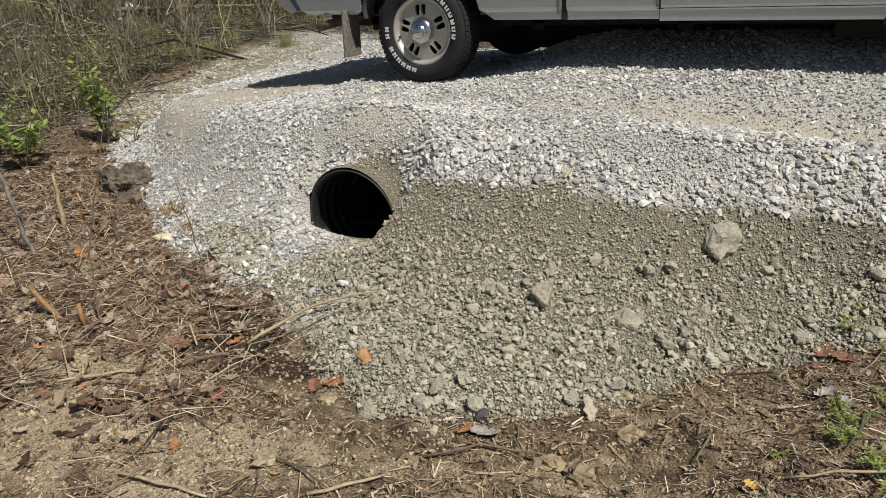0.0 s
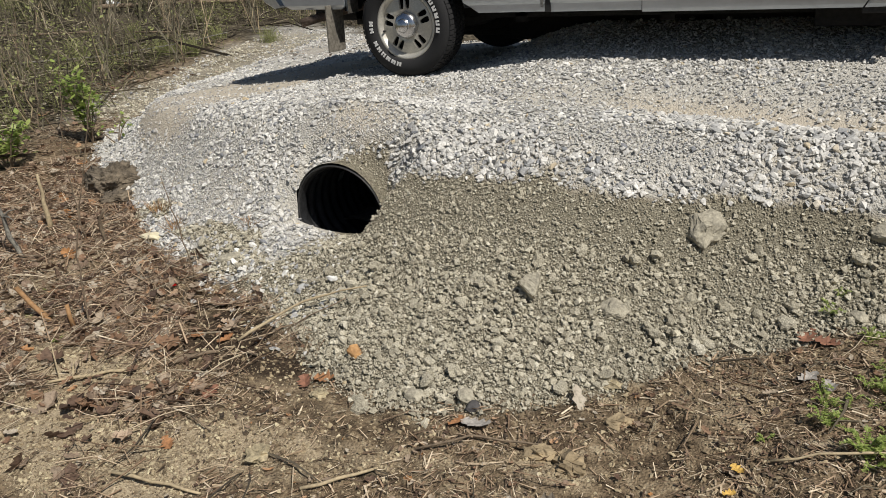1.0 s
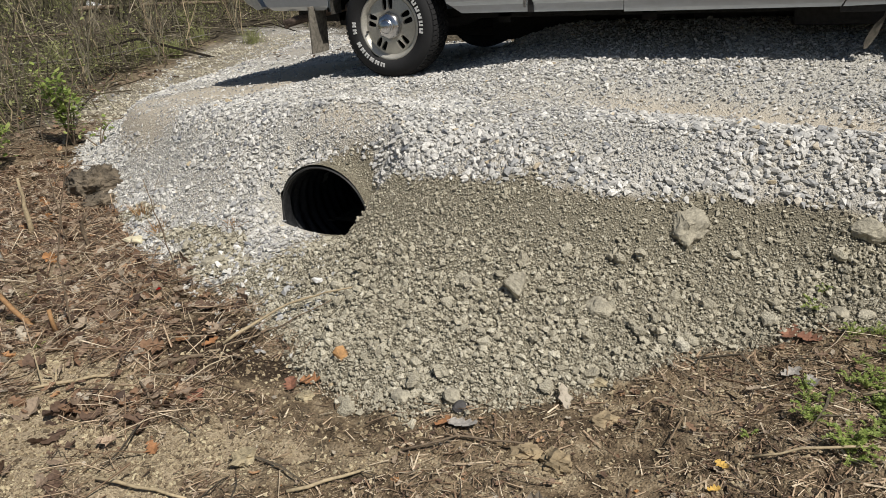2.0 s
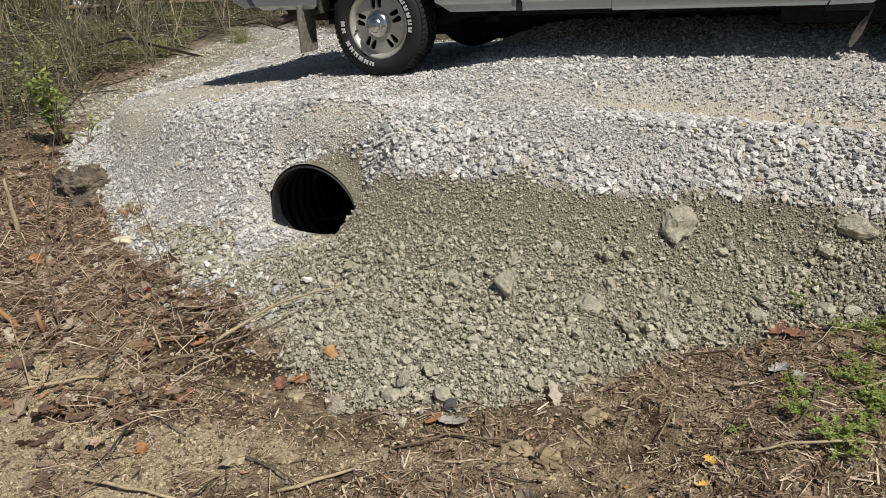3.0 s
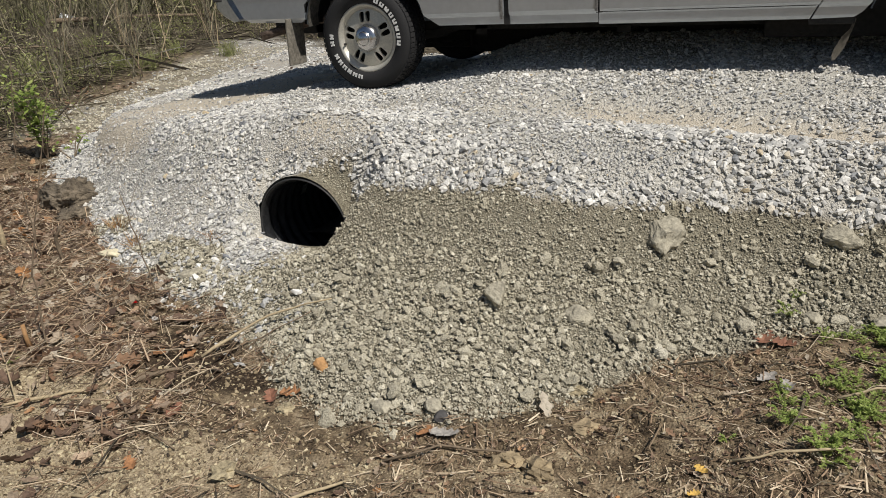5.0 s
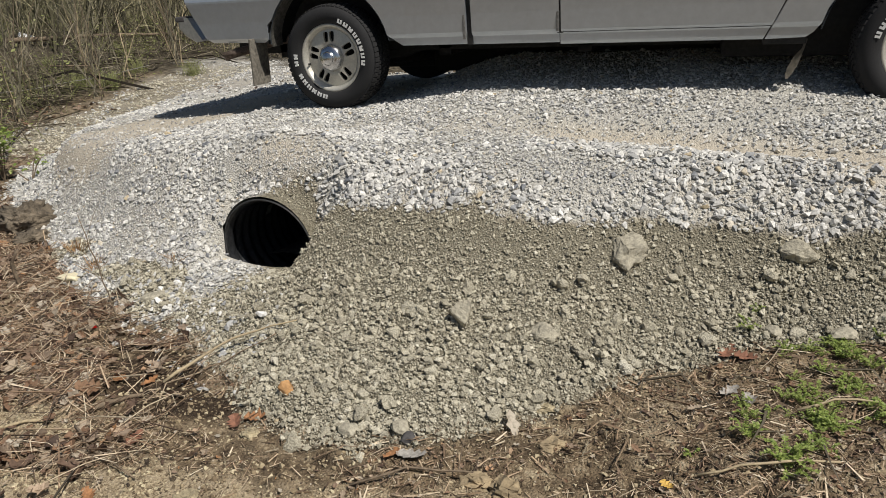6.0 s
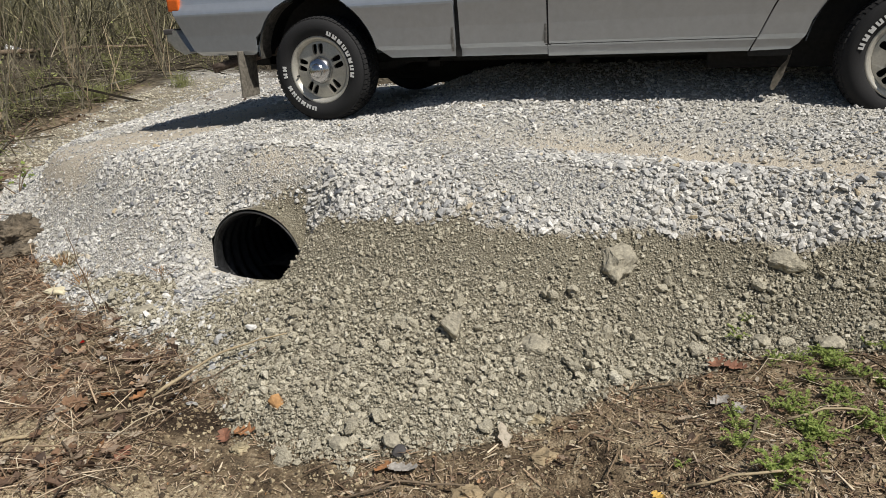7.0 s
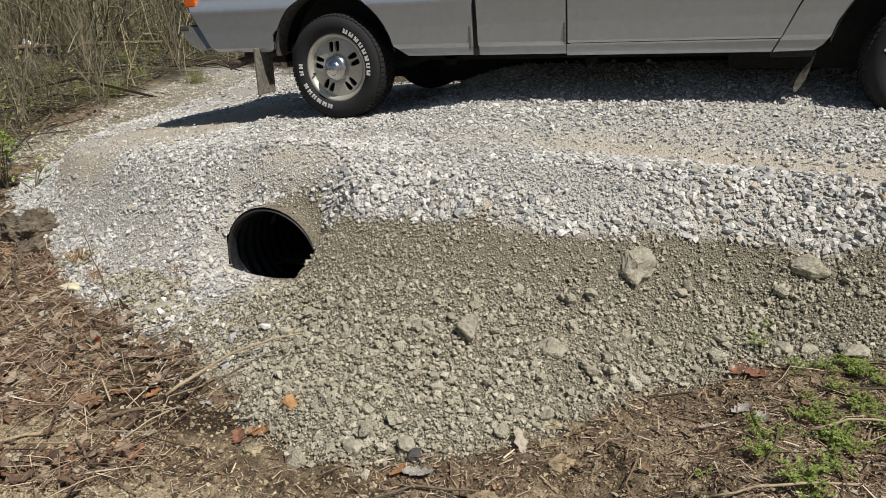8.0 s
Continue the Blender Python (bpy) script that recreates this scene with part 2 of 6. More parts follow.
def ground_material():
    m, n, l, b = material("earth_and_gravel_dust", 0.95)
    zone = n.new("ShaderNodeVertexColor")
    zone.layer_name = "zone"
    sep = n.new("ShaderNodeSeparateColor")
    l.new(zone.outputs["Color"], sep.inputs["Color"])
    big, mid, fine = noise_node(n, l, 1.6, 5), noise_node(n, l, 14, 6, 0.65), noise_node(n, l, 120, 5, 0.7)
    litter = ramp(n, [(0.3, (0.034, 0.025, 0.017)), (0.44, (0.12, 0.088, 0.056)), (0.57, (0.25, 0.19, 0.12)), (0.7, (0.45, 0.375, 0.255))])
    l.new(mid.outputs["Fac"], litter.inputs["Fac"])
    zone2 = n.new("ShaderNodeVertexColor")
    zone2.layer_name = "zone2"
    sep2 = n.new("ShaderNodeSeparateColor")
    l.new(zone2.outputs["Color"], sep2.inputs["Color"])
    tan = ramp(n, [(0.55, (0, 0, 0)), (0.72, (0.8, 0.8, 0.8))])
    l.new(big.outputs["Fac"], tan.inputs["Fac"])
    clay = ramp(n, [(0.3, (0.25, 0.195, 0.125)), (0.7, (0.57, 0.475, 0.33))])
    l.new(fine.outputs["Fac"], clay.inputs["Fac"])
    floor = mix(n, l, tan.outputs["Color"], litter.outputs["Color"], clay.outputs["Color"])
    floor = mix(n, l, sep2.outputs["Red"], floor, clay.outputs["Color"])
    damp = ramp(n, [(0.3, (0.022, 0.016, 0.011)), (0.7, (0.085, 0.06, 0.04))])
    l.new(fine.outputs["Fac"], damp.inputs["Fac"])
    floor = mix(n, l, sep2.outputs["Green"], floor, damp.outputs["Color"])
    mould = ramp(n, [(0.35, (0.032, 0.027, 0.019)), (0.55, (0.095, 0.08, 0.056)), (0.72, (0.24, 0.205, 0.15))])
    l.new(mid.outputs["Fac"], mould.inputs["Fac"])
    floor = mix(n, l, sep2.outputs["Blue"], floor, mould.outputs["Color"])
    soil = ramp(n, [(0.28, (0.06, 0.053, 0.039)), (0.5, (0.21, 0.19, 0.14)), (0.75, (0.44, 0.40, 0.30))])
    l.new(fine.outputs["Fac"], soil.inputs["Fac"])
    dust = ramp(n, [(0.3, (0.33, 0.312, 0.275)), (0.55, (0.54, 0.52, 0.465)), (0.75, (0.66, 0.635, 0.575))])
    l.new(fine.outputs["Fac"], dust.inputs["Fac"])
    sand = ramp(n, [(0.3, (0.42, 0.37, 0.29)), (0.7, (0.63, 0.565, 0.46))])
    l.new(fine.outputs["Fac"], sand.inputs["Fac"])
    c = mix(n, l, sep.outputs["Red"], floor, dust.outputs["Color"])
    c = mix(n, l, sep.outputs["Green"], c, soil.outputs["Color"])
    c = mix(n, l, sep.outputs["Blue"], c, sand.outputs["Color"])
    l.new(c, b.inputs["Base Color"])
    tc = n.new("ShaderNodeTexCoord")
    grit = n.new("ShaderNodeTexVoronoi")
    grit.inputs["Scale"].default_value = 130
    l.new(tc.outputs["Object"], grit.inputs["Vector"])
    add = n.new("ShaderNodeMath")
    l.new(mid.outputs["Fac"], add.inputs[0])
    l.new(fine.outputs["Fac"], add.inputs[1])
    add2 = n.new("ShaderNodeMath")
    add2.operation = "SUBTRACT"
    l.new(add.outputs[0], add2.inputs[0])
    l.new(grit.outputs["Distance"], add2.inputs[1])
    bump(n, l, b, add2.outputs[0], 0.007, 1.0)
    b.inputs["Specular IOR Level"].default_value = 0.12
    return m


M_GROUND = ground_material()


# ---- the ground: one sheet to the horizon ----
def axis(lo, hi, fine, reach):
    inner = np.arange(lo, hi + fine / 2, fine)
    steps, grow = [], fine
    pos = 0.0
    while pos < reach:
        grow *= 1.22
        pos += grow
        steps.append(pos)
    steps = np.array(steps)
    return np.concatenate([lo - steps[::-1], inner, hi + steps])


def build_ground():
    gx, gy = axis(-3.0, 3.8, 0.0135, 900), axis(-3.3, 2.6, 0.03, 900)
    near_band = np.arange(-3.3, -1.0, 0.0135)
    gy = np.sort(np.concatenate([gy[(gy < -3.301) | (gy > -0.999)], near_band, [PIPE.y - 0.0105, PIPE.y + 0.0105]]))
    gy = np.concatenate([gy[:1], gy[1:][np.diff(gy) > 0.002]])
    X, Y = np.meshgrid(gx, gy)
    Z = ground_z(X, Y)
    nx, ny = len(gx), len(gy)
    verts = np.stack([X.ravel(), Y.ravel(), Z.ravel()], 1)
    i = np.arange(nx * ny).reshape(ny, nx)
    faces = np.stack([i[:-1, :-1].ravel(), i[:-1, 1:].ravel(), i[1:, 1:].ravel(), i[1:, :-1].ravel()], 1)
    cx, cy = verts[faces, 0].mean(1), verts[faces, 1].mean(1)
    keep = ~((np.abs(cx - PIPE.x) < PIPE_R - 0.012) & (np.abs(cy - PIPE.y) < 0.011))  # the pipe's mouth
    me = bpy.data.meshes.new("ground")
    me.from_pydata(verts.tolist(), [], faces[keep].tolist())
    g, s, d = zones(verts[:, 0], verts[:, 1])
    att = me.color_attributes.new("zone", "FLOAT_COLOR", "POINT")
    att.data.foreach_set("color", np.stack([g, s, d, np.ones_like(g)], 1).ravel())
    att = me.color_attributes.new("zone2", "FLOAT_COLOR", "POINT")
    b, h = bare(verts[:, 0], verts[:, 1]), humus(verts[:, 0], verts[:, 1])
    att.data.foreach_set("color", np.stack([b, h, thicket(verts[:, 0], verts[:, 1]), np.ones_like(b)], 1).ravel())
    me.polygons.foreach_set("use_smooth", np.ones(len(me.polygons), bool))
    me.materials.append(M_GROUND)
    return tagged(new("ground", me), "gravel drive, crumbly soil bank and leaf-strewn forest floor", "ground", kind="structure")


ground = build_ground()


# ---- more materials ----
def plain(name, colour, rough=0.6, metal=0.0, grain=60, vary=0.25, relief=0.0, coat=0.0):
    """A surface of one colour with fine grain and larger stains."""
    m, n, l, b = material(name, rough)
    fine, big = noise_node(n, l, grain, 5), noise_node(n, l, grain / 12, 4)
    lo, hi = tuple(c * (1 - vary) for c in colour), tuple(min(1, c * (1 + vary)) for c in colour)
    r1 = ramp(n, [(0.3, lo), (0.7, hi)])
    l.new(fine.outputs["Fac"], r1.inputs["Fac"])
    r2 = ramp(n, [(0.3, (1 - vary,) * 3), (0.7, (1, 1, 1))])
    l.new(big.outputs["Fac"], r2.inputs["Fac"])
    l.new(mix(n, l, 1.0, r1.outputs["Color"], r2.outputs["Color"], "MULTIPLY"), b.inputs["Base Color"])
    b.inputs["Metallic"].default_value = metal
    b.inputs["Coat Weight"].default_value = coat
    rr = n.new("ShaderNodeMapRange")
    rr.inputs["To Min"].default_value, rr.inputs["To Max"].default_value = rough * 0.85, min(1, rough * 1.2)
    l.new(big.outputs["Fac"], rr.inputs["Value"])
    l.new(rr.outputs["Result"], b.inputs["Roughness"])
    if relief:
        bump(n, l, b, fine.outputs["Fac"], relief)
    return m


def varied(name, stops, rough=0.9, by="island", grain=90, relief=0.002, through_light=0.0):
    """Colours that differ from piece to piece."""
    m, n, l, b = material(name, rough)
    r = ramp(n, stops)
    if by == "island":
        src = n.new("ShaderNodeNewGeometry")
        l.new(src.outputs["Random Per Island"], r.inputs["Fac"])
    else:
        src = n.new("ShaderNodeObjectInfo")
        l.new(src.outputs["Random"], r.inputs["Fac"])
    fine = noise_node(n, l, grain, 5, 0.65)
    r2 = ramp(n, [(0.28, (0.5, 0.49, 0.47)), (0.55, (1, 1, 1)), (0.8, (1.0, 1.0, 1.0))])
    l.new(fine.outputs["Fac"], r2.inputs["Fac"])
    c = mix(n, l, 1.0, r.outputs["Color"], r2.outputs["Color"], "MULTIPLY")
    l.new(c, b.inputs["Base Color"])
    bump(n, l, b, fine.outputs["Fac"], relief)
    if through_light:
        out = n["Material Output"]
        t = n.new("ShaderNodeBsdfTranslucent")
        l.new(c, t.inputs["Color"])
        ms = n.new("ShaderNodeMixShader")
        ms.inputs[0].default_value = through_light
        l.new(b.outputs[0], ms.inputs[1])
        l.new(t.outputs[0], ms.inputs[2])
        l.new(ms.outputs[0], out.inputs["Surface"])
    return m


STONE_STOPS = [(0.0, (0.20, 0.21, 0.225)), (0.1, (0.40, 0.40, 0.39)), (0.45, (0.535, 0.52, 0.485)), (0.8, (0.66, 0.645, 0.60)), (0.96, (0.76, 0.745, 0.70)), (1.0, (0.50, 0.41, 0.27))]
CLOD_STOPS = [(0.0, (0.42, 0.382, 0.288)), (0.5, (0.55, 0.505, 0.388)), (0.85, (0.64, 0.59, 0.46)), (1.0, (0.73, 0.685, 0.555))]
LEAF_STOPS = [(0.0, (0.08, 0.047, 0.030)), (0.22, (0.20, 0.12, 0.075)), (0.38, (0.33, 0.185, 0.10)), (0.5, (0.30, 0.20, 0.13)), (0.75, (0.45, 0.34, 0.23)), (0.9, (0.60, 0.50, 0.37)), (1.0, (0.50, 0.23, 0.08))]
NEEDLE_STOPS = [(0.0, (0.09, 0.062, 0.04)), (0.35, (0.27, 0.18, 0.105)), (0.7, (0.50, 0.375, 0.235)), (1.0, (0.70, 0.60, 0.42))]
STEM_STOPS = [(0.0, (0.035, 0.028, 0.019)), (0.4, (0.095, 0.077, 0.052)), (0.75, (0.20, 0.168, 0.112)), (0.95, (0.33, 0.285, 0.20)), (1.0, (0.55, 0.48, 0.35))]
THICKET_STOPS = [(0.0, (0.035, 0.032, 0.018)), (0.4, (0.10, 0.092, 0.05)), (0.8, (0.23, 0.21, 0.115)), (1.0, (0.42, 0.38, 0.235))]
GREEN_STOPS = [(0.0, (0.18, 0.25, 0.055)), (0.5, (0.32, 0.42, 0.10)), (1.0, (0.48, 0.54, 0.18))]
DRYGRASS_STOPS = [(0.0, (0.17, 0.18, 0.06)), (0.5, (0.28, 0.31, 0.11)), (1.0, (0.42, 0.42, 0.20))]
LEAF_STOPS = [(p, (r * 0.94, g, b * 1.08)) for p, (r, g, b) in LEAF_STOPS]
NEEDLE_STOPS = [(p, (r, g, b * 1.05)) for p, (r, g, b) in NEEDLE_STOPS]
M_STONES = varied("crushed_limestone", STONE_STOPS, 0.9)
M_STONE_ONE = varied("crushed_limestone_single", STONE_STOPS, 0.9, "object", grain=3)
M_CLODS = varied("crumbly_clay", CLOD_STOPS, 0.97, grain=260, relief=0.006)
M_CLOD_ONE = varied("crumbly_clay_single", CLOD_STOPS, 0.97, "object", grain=4, relief=0.012)
M_LEAVES = varied("dead_oak_leaves", LEAF_STOPS, 0.75, through_light=0.25)
M_LEAF_ONE = varied("dead_oak_leaf_single", LEAF_STOPS, 0.75, "object", grain=6, through_light=0.25)
M_NEEDLES = varied("pine_straw", NEEDLE_STOPS, 0.8)
M_STEMS = varied("dry_brush", STEM_STOPS, 0.9)
M_THICKET = varied("olive_brush", THICKET_STOPS, 0.9)
M_GREEN = varied("fresh_leaves", GREEN_STOPS, 0.5, through_light=0.4)
M_DRYGRASS = varied("winter_grass", DRYGRASS_STOPS, 0.85, through_light=0.3)
M_CRUMBS = varied("forest_soil_crumbs", [(0.0, (0.05, 0.036, 0.024)), (0.3, (0.17, 0.125, 0.075)), (0.65, (0.36, 0.285, 0.175)), (1.0, (0.60, 0.51, 0.34))], 0.97)
M_CLAYBITS = varied("dry_yellow_clay", [(0.0, (0.13, 0.098, 0.06)), (0.3, (0.27, 0.21, 0.132)), (0.75, (0.45, 0.37, 0.24)), (1.0, (0.64, 0.56, 0.37))], 0.97, grain=200, relief=0.004)
M_PAINT = plain("silver_paint", (0.48, 0.52, 0.56), 0.24, 0.55, 25, 0.05, coat=0.7)
M_TRIM = plain("grey_plastic", (0.075, 0.07, 0.068), 0.75, 0, 80, 0.2)
M_CHROME = plain("worn_chrome", (0.62, 0.62, 0.63), 0.22, 1.0, 60, 0.12)
M_ALLOY = plain("cast_alloy", (0.56, 0.54, 0.475), 0.42, 0.45, 90, 0.12)
M_RUBBER = plain("tyre_rubber", (0.014, 0.014, 0.015), 0.85, 0, 150, 0.25, 0.0006)
M_WHITE = plain("raised_white_rubber", (0.68, 0.68, 0.66), 0.6, 0, 120, 0.12)
M_DARK = plain("underbody_black", (0.022, 0.021, 0.02), 0.85, 0, 40, 0.4, 0.001)
M_GLASS = material("window_glass", 0.03)[0]
M_GLASS.node_tree.nodes["Principled BSDF"].inputs["Transmission Weight"].default_value = 1.0
M_GLASS.node_tree.nodes["Principled BSDF"].inputs["Base Color"].default_value = (0.75, 0.8, 0.8, 1)
M_AMBER = plain("amber_lens", (0.72, 0.14, 0.02), 0.2, 0, 60, 0.1)
M_RED = plain("red_lens", (0.45, 0.02, 0.015), 0.2, 0, 60, 0.1)
M_FLAP = plain("dusty_rubber_flap", (0.21, 0.19, 0.155), 0.85, 0, 40, 0.5, 0.002)
M_BUMPER = plain("dull_silver_steel", (0.50, 0.49, 0.46), 0.38, 0.75, 40, 0.15)
M_FLANGE = plain("dusty_inner_steel", (0.25, 0.235, 0.205), 0.8, 0.1, 40, 0.45)
M_EDGE = plain("scuffed_grey_strip", (0.15, 0.145, 0.135), 0.8, 0, 60, 0.4)
M_RUST = plain("rusty_exhaust_steel", (0.30, 0.23, 0.185), 0.7, 0.2, 60, 0.4, 0.001)
M_PIPE = plain("black_polyethylene", (0.026, 0.027, 0.029), 0.34, 0, 70, 0.6, 0.004)
M_RIM = plain("scuffed_polyethylene", (0.055, 0.055, 0.055), 0.55, 0, 70, 0.5, 0.001)
M_TAG = plain("dirty_paper", (0.42, 0.42, 0.40), 0.8, 0, 50, 0.4)
M_BARK = plain("grey_lichen_bark", (0.27, 0.255, 0.215), 0.9, 0, 70, 0.5, 0.003)
M_STRAW = plain("pale_dry_stalk", (0.46, 0.37, 0.23), 0.8, 0, 70, 0.3, 0.001)
M_TWIG = plain("brown_dead_wood", (0.22, 0.165, 0.11), 0.9, 0, 60, 0.45, 0.002)
M_SPLIT = plain("freshly_split_wood", (0.36, 0.205, 0.09), 0.8, 0, 60, 0.3, 0.001)
M_ROCK = plain("dusty_sandstone", (0.42, 0.384, 0.294), 0.97, 0, 60, 0.34, 0.008)
M_ORANGE = plain("iron_stained_stone", (0.55, 0.31, 0.13), 0.9, 0, 30, 0.35, 0.004)
M_YELLOW = plain("cream_stone", (0.66, 0.60, 0.42), 0.9, 0, 40, 0.2, 0.004)
M_PALE = plain("white_limestone", (0.80, 0.79, 0.75), 0.9, 0, 40, 0.15, 0.003)
M_MUD = plain("damp_brown_clay", (0.20, 0.162, 0.115), 0.97, 0, 24, 0.6, 0.03)
M_BOTTLE = plain("white_plastic", (0.75, 0.75, 0.73), 0.4, 0, 30, 0.08)


# ---- mesh tools ----
def mesh_object(name, bm, mat, smooth=False):
    me = bpy.data.meshes.new(name)
    bm.to_mesh(me)
    bm.free()
    if smooth:
        me.polygons.foreach_set("use_smooth", np.ones(len(me.polygons), bool))
    me.materials.append(mat)
    return new(name, me)


def part(name, bm, mat, parent, label="", smooth=False):
    ob = mesh_object(name, bm, mat, smooth)
    ob.parent = parent
    return tagged(ob, label)


def add_tube(bm, points, radii, sides=8, cap=True):
    rings = []
    pts = [Vector(p) for p in points]
    for k, p in enumerate(pts):
        way = (pts[min(k + 1, len(pts) - 1)] - pts[max(k - 1, 0)]).normalized()
        a = way.orthogonal().normalized() if k == 0 else (a - way * a.dot(way)).normalized()
        b = way.cross(a)
        rings.append([bm.verts.new(p + (a * math.cos(q) + b * math.sin(q)) * radii[k]) for q in [2 * math.pi * j / sides for j in range(sides)]])
    for r, s in zip(rings, rings[1:]):
        for j in range(sides):
            bm.faces.new((r[j], r[(j + 1) % sides], s[(j + 1) % sides], s[j]))
    if cap:
        bm.faces.new(rings[0][::-1])
        bm.faces.new(rings[-1])
    return bm


def add_box(bm, lo, hi, bevel=0.0):
    geo = bmesh.ops.create_cube(bm, size=1)["verts"]
    for v in geo:
        v.co = [(p + q) / 2 + (q - p) * c for p, q, c in zip(lo, hi, v.co)]
    if bevel:
        edges = list({e for v in geo for e in v.link_edges})
        bmesh.ops.bevel(bm, geom=edges, offset=bevel, segments=2, affect="EDGES", profile=0.6)
    return bm


def lathe(bm, profile, segments=48, y0=0.0):
    """Turns (radius, depth) pairs round the y axis."""
    rings = []
    for r, d in profile:
        rings.append([bm.verts.new((r * math.cos(a), y0 + d, r * math.sin(a))) for a in [2 * math.pi * k / segments for k in range(segments)]])
    for p, q in zip(rings, rings[1:]):
        for k in range(segments):
            j = (k + 1) % segments
            bm.faces.new((p[k], p[j], q[j], q[k]))
    return rings


def lump(seed, points=12, flat=(1, 0.8, 0.6), rough=0.25):
    """A small angular stone: corners thrown on an ellipsoid, and their hull."""
    rnd = random.Random(seed)
    bm = bmesh.new()
    for k in range(points):
        z = 1 - 2 * (k + 0.5) / points
        a = k * 2.39996 + rnd.uniform(-0.5, 0.5)
        r = math.sqrt(1 - z * z)
        s = 1 + rnd.uniform(-rough, rough)
        bm.verts.new((r * math.cos(a) * flat[0] * s, r * math.sin(a) * flat[1] * s, z * flat[2] * s))
    hull = bmesh.ops.convex_hull(bm, input=bm.verts)
    loose = [v for v in bm.verts if not v.link_faces]
    bmesh.ops.delete(bm, geom=loose, context="VERTS")
    bmesh.ops.recalc_face_normals(bm, faces=bm.faces)
    return bm


def crumb(seed, flat=(1, 0.8, 0.6), rough=0.32):
    """An irregular lump of crumbly clay with hollows."""
    rnd = random.Random(seed)
    bm = bmesh.new()
    bmesh.ops.create_icosphere(bm, subdivisions=2, radius=1.0)
    shift = Vector((seed * 1.7, rnd.uniform(0, 9), rnd.uniform(0, 9)))
    for v in bm.verts:
        p = v.co.copy()
        s = 1 + rough * noise.noise(p * 1.3 + shift) * 1.7 + rough * noise.noise(p * 3.1 + shift) + rnd.uniform(-0.28, 0.28) * rough
        v.co = Vector((p.x * flat[0], p.y * flat[1], p.z * flat[2])) * max(0.35, s)
    return bm


def arrays(bm):
    bmesh.ops.triangulate(bm, faces=bm.faces)
    bm.verts.index_update()
    v = np.array([x.co[:] for x in bm.verts], float)
    f = np.array([[q.index for q in p.verts] for p in bm.faces], int)
    bm.free()
    return v, f


def scatter(name, protos, which, place, turn, mat, smooth=False):
    """Many small pieces joined in one mesh: prototype, place and 3 x 3 turn with size for each."""
    vs, fs, base = [], [], 0
    for k, (v, f) in enumerate(protos):
        sel = np.nonzero(which == k)[0]
        if not len(sel):
            continue
        w = np.einsum("nij,vj->nvi", turn[sel], v) + place[sel][:, None, :]
        vs.append(w.reshape(-1, 3))
        fs.append((f[None] + base + (np.arange(len(sel)) * len(v))[:, None, None]).reshape(-1, 3))
        base += len(sel) * len(v)
    V, F = np.concatenate(vs), np.concatenate(fs)
    me = bpy.data.meshes.new(name)
    me.vertices.add(len(V))
    me.vertices.foreach_set("co", V.ravel())
    me.loops.add(len(F) * 3)
    me.loops.foreach_set("vertex_index", F.ravel())
    me.polygons.add(len(F))
    me.polygons.foreach_set("loop_start", np.arange(len(F)) * 3)
    me.polygons.foreach_set("loop_total", np.full(len(F), 3))
    me.update(calc_edges=True)
    me.polygons.foreach_set("use_smooth", np.full(len(F), smooth))
    me.materials.append(mat)
    return new(name, me)


def turns(rng, n, size, tilt=0.5, normal=None, squash=None):
    """Random turns: any heading, leaning by about tilt radians, times size."""
    yaw, lean, way = rng.uniform(0, 2 * np.pi, n), rng.normal(0, 1, n) * tilt, rng.uniform(0, 2 * np.pi, n)
    c, s = np.cos(yaw), np.sin(yaw)
    z = np.zeros(n)
    o = np.ones(n)
    A = np.stack([c, -s, z, s, c, z, z, z, o], 1).reshape(n, 3, 3)
    ax = np.stack([np.cos(way), np.sin(way), z], 1)
    K = np.zeros((n, 3, 3))
    K[:, 0, 2], K[:, 1, 2], K[:, 2, 0], K[:, 2, 1] = ax[:, 1], -ax[:, 0], -ax[:, 1], ax[:, 0]
    L = np.eye(3) + np.sin(lean)[:, None, None] * K + (1 - np.cos(lean))[:, None, None] * (K @ K)
    T = L @ A
    if normal is not None:
        N = normal
        X = np.cross(np.tile([0.0, 1.0, 0.0], (n, 1)), N)
        X /= np.linalg.norm(X, axis=1)[:, None]
        Y = np.cross(N, X)
        T = np.stack([X, Y, N], 2) @ T
    if squash is not None:
        T = T * squash[:, None, :]
    return T * np.asarray(size).reshape(-1, 1, 1)


def ground_normal(x, y, e=0.03):
    dx = (ground_z(x + e, y) - ground_z(x - e, y)) / (2 * e)
    dy = (ground_z(x, y + e) - ground_z(x, y - e)) / (2 * e)
    n = np.stack([-dx, -dy, np.ones_like(dx)], 1)
    n[:, :2] = np.clip(n[:, :2], -1, 1)
    return n / np.linalg.norm(n, axis=1)[:, None]


def on_ground(x, y):
    return np.stack([x, y, ground_z(x, y)], 1)


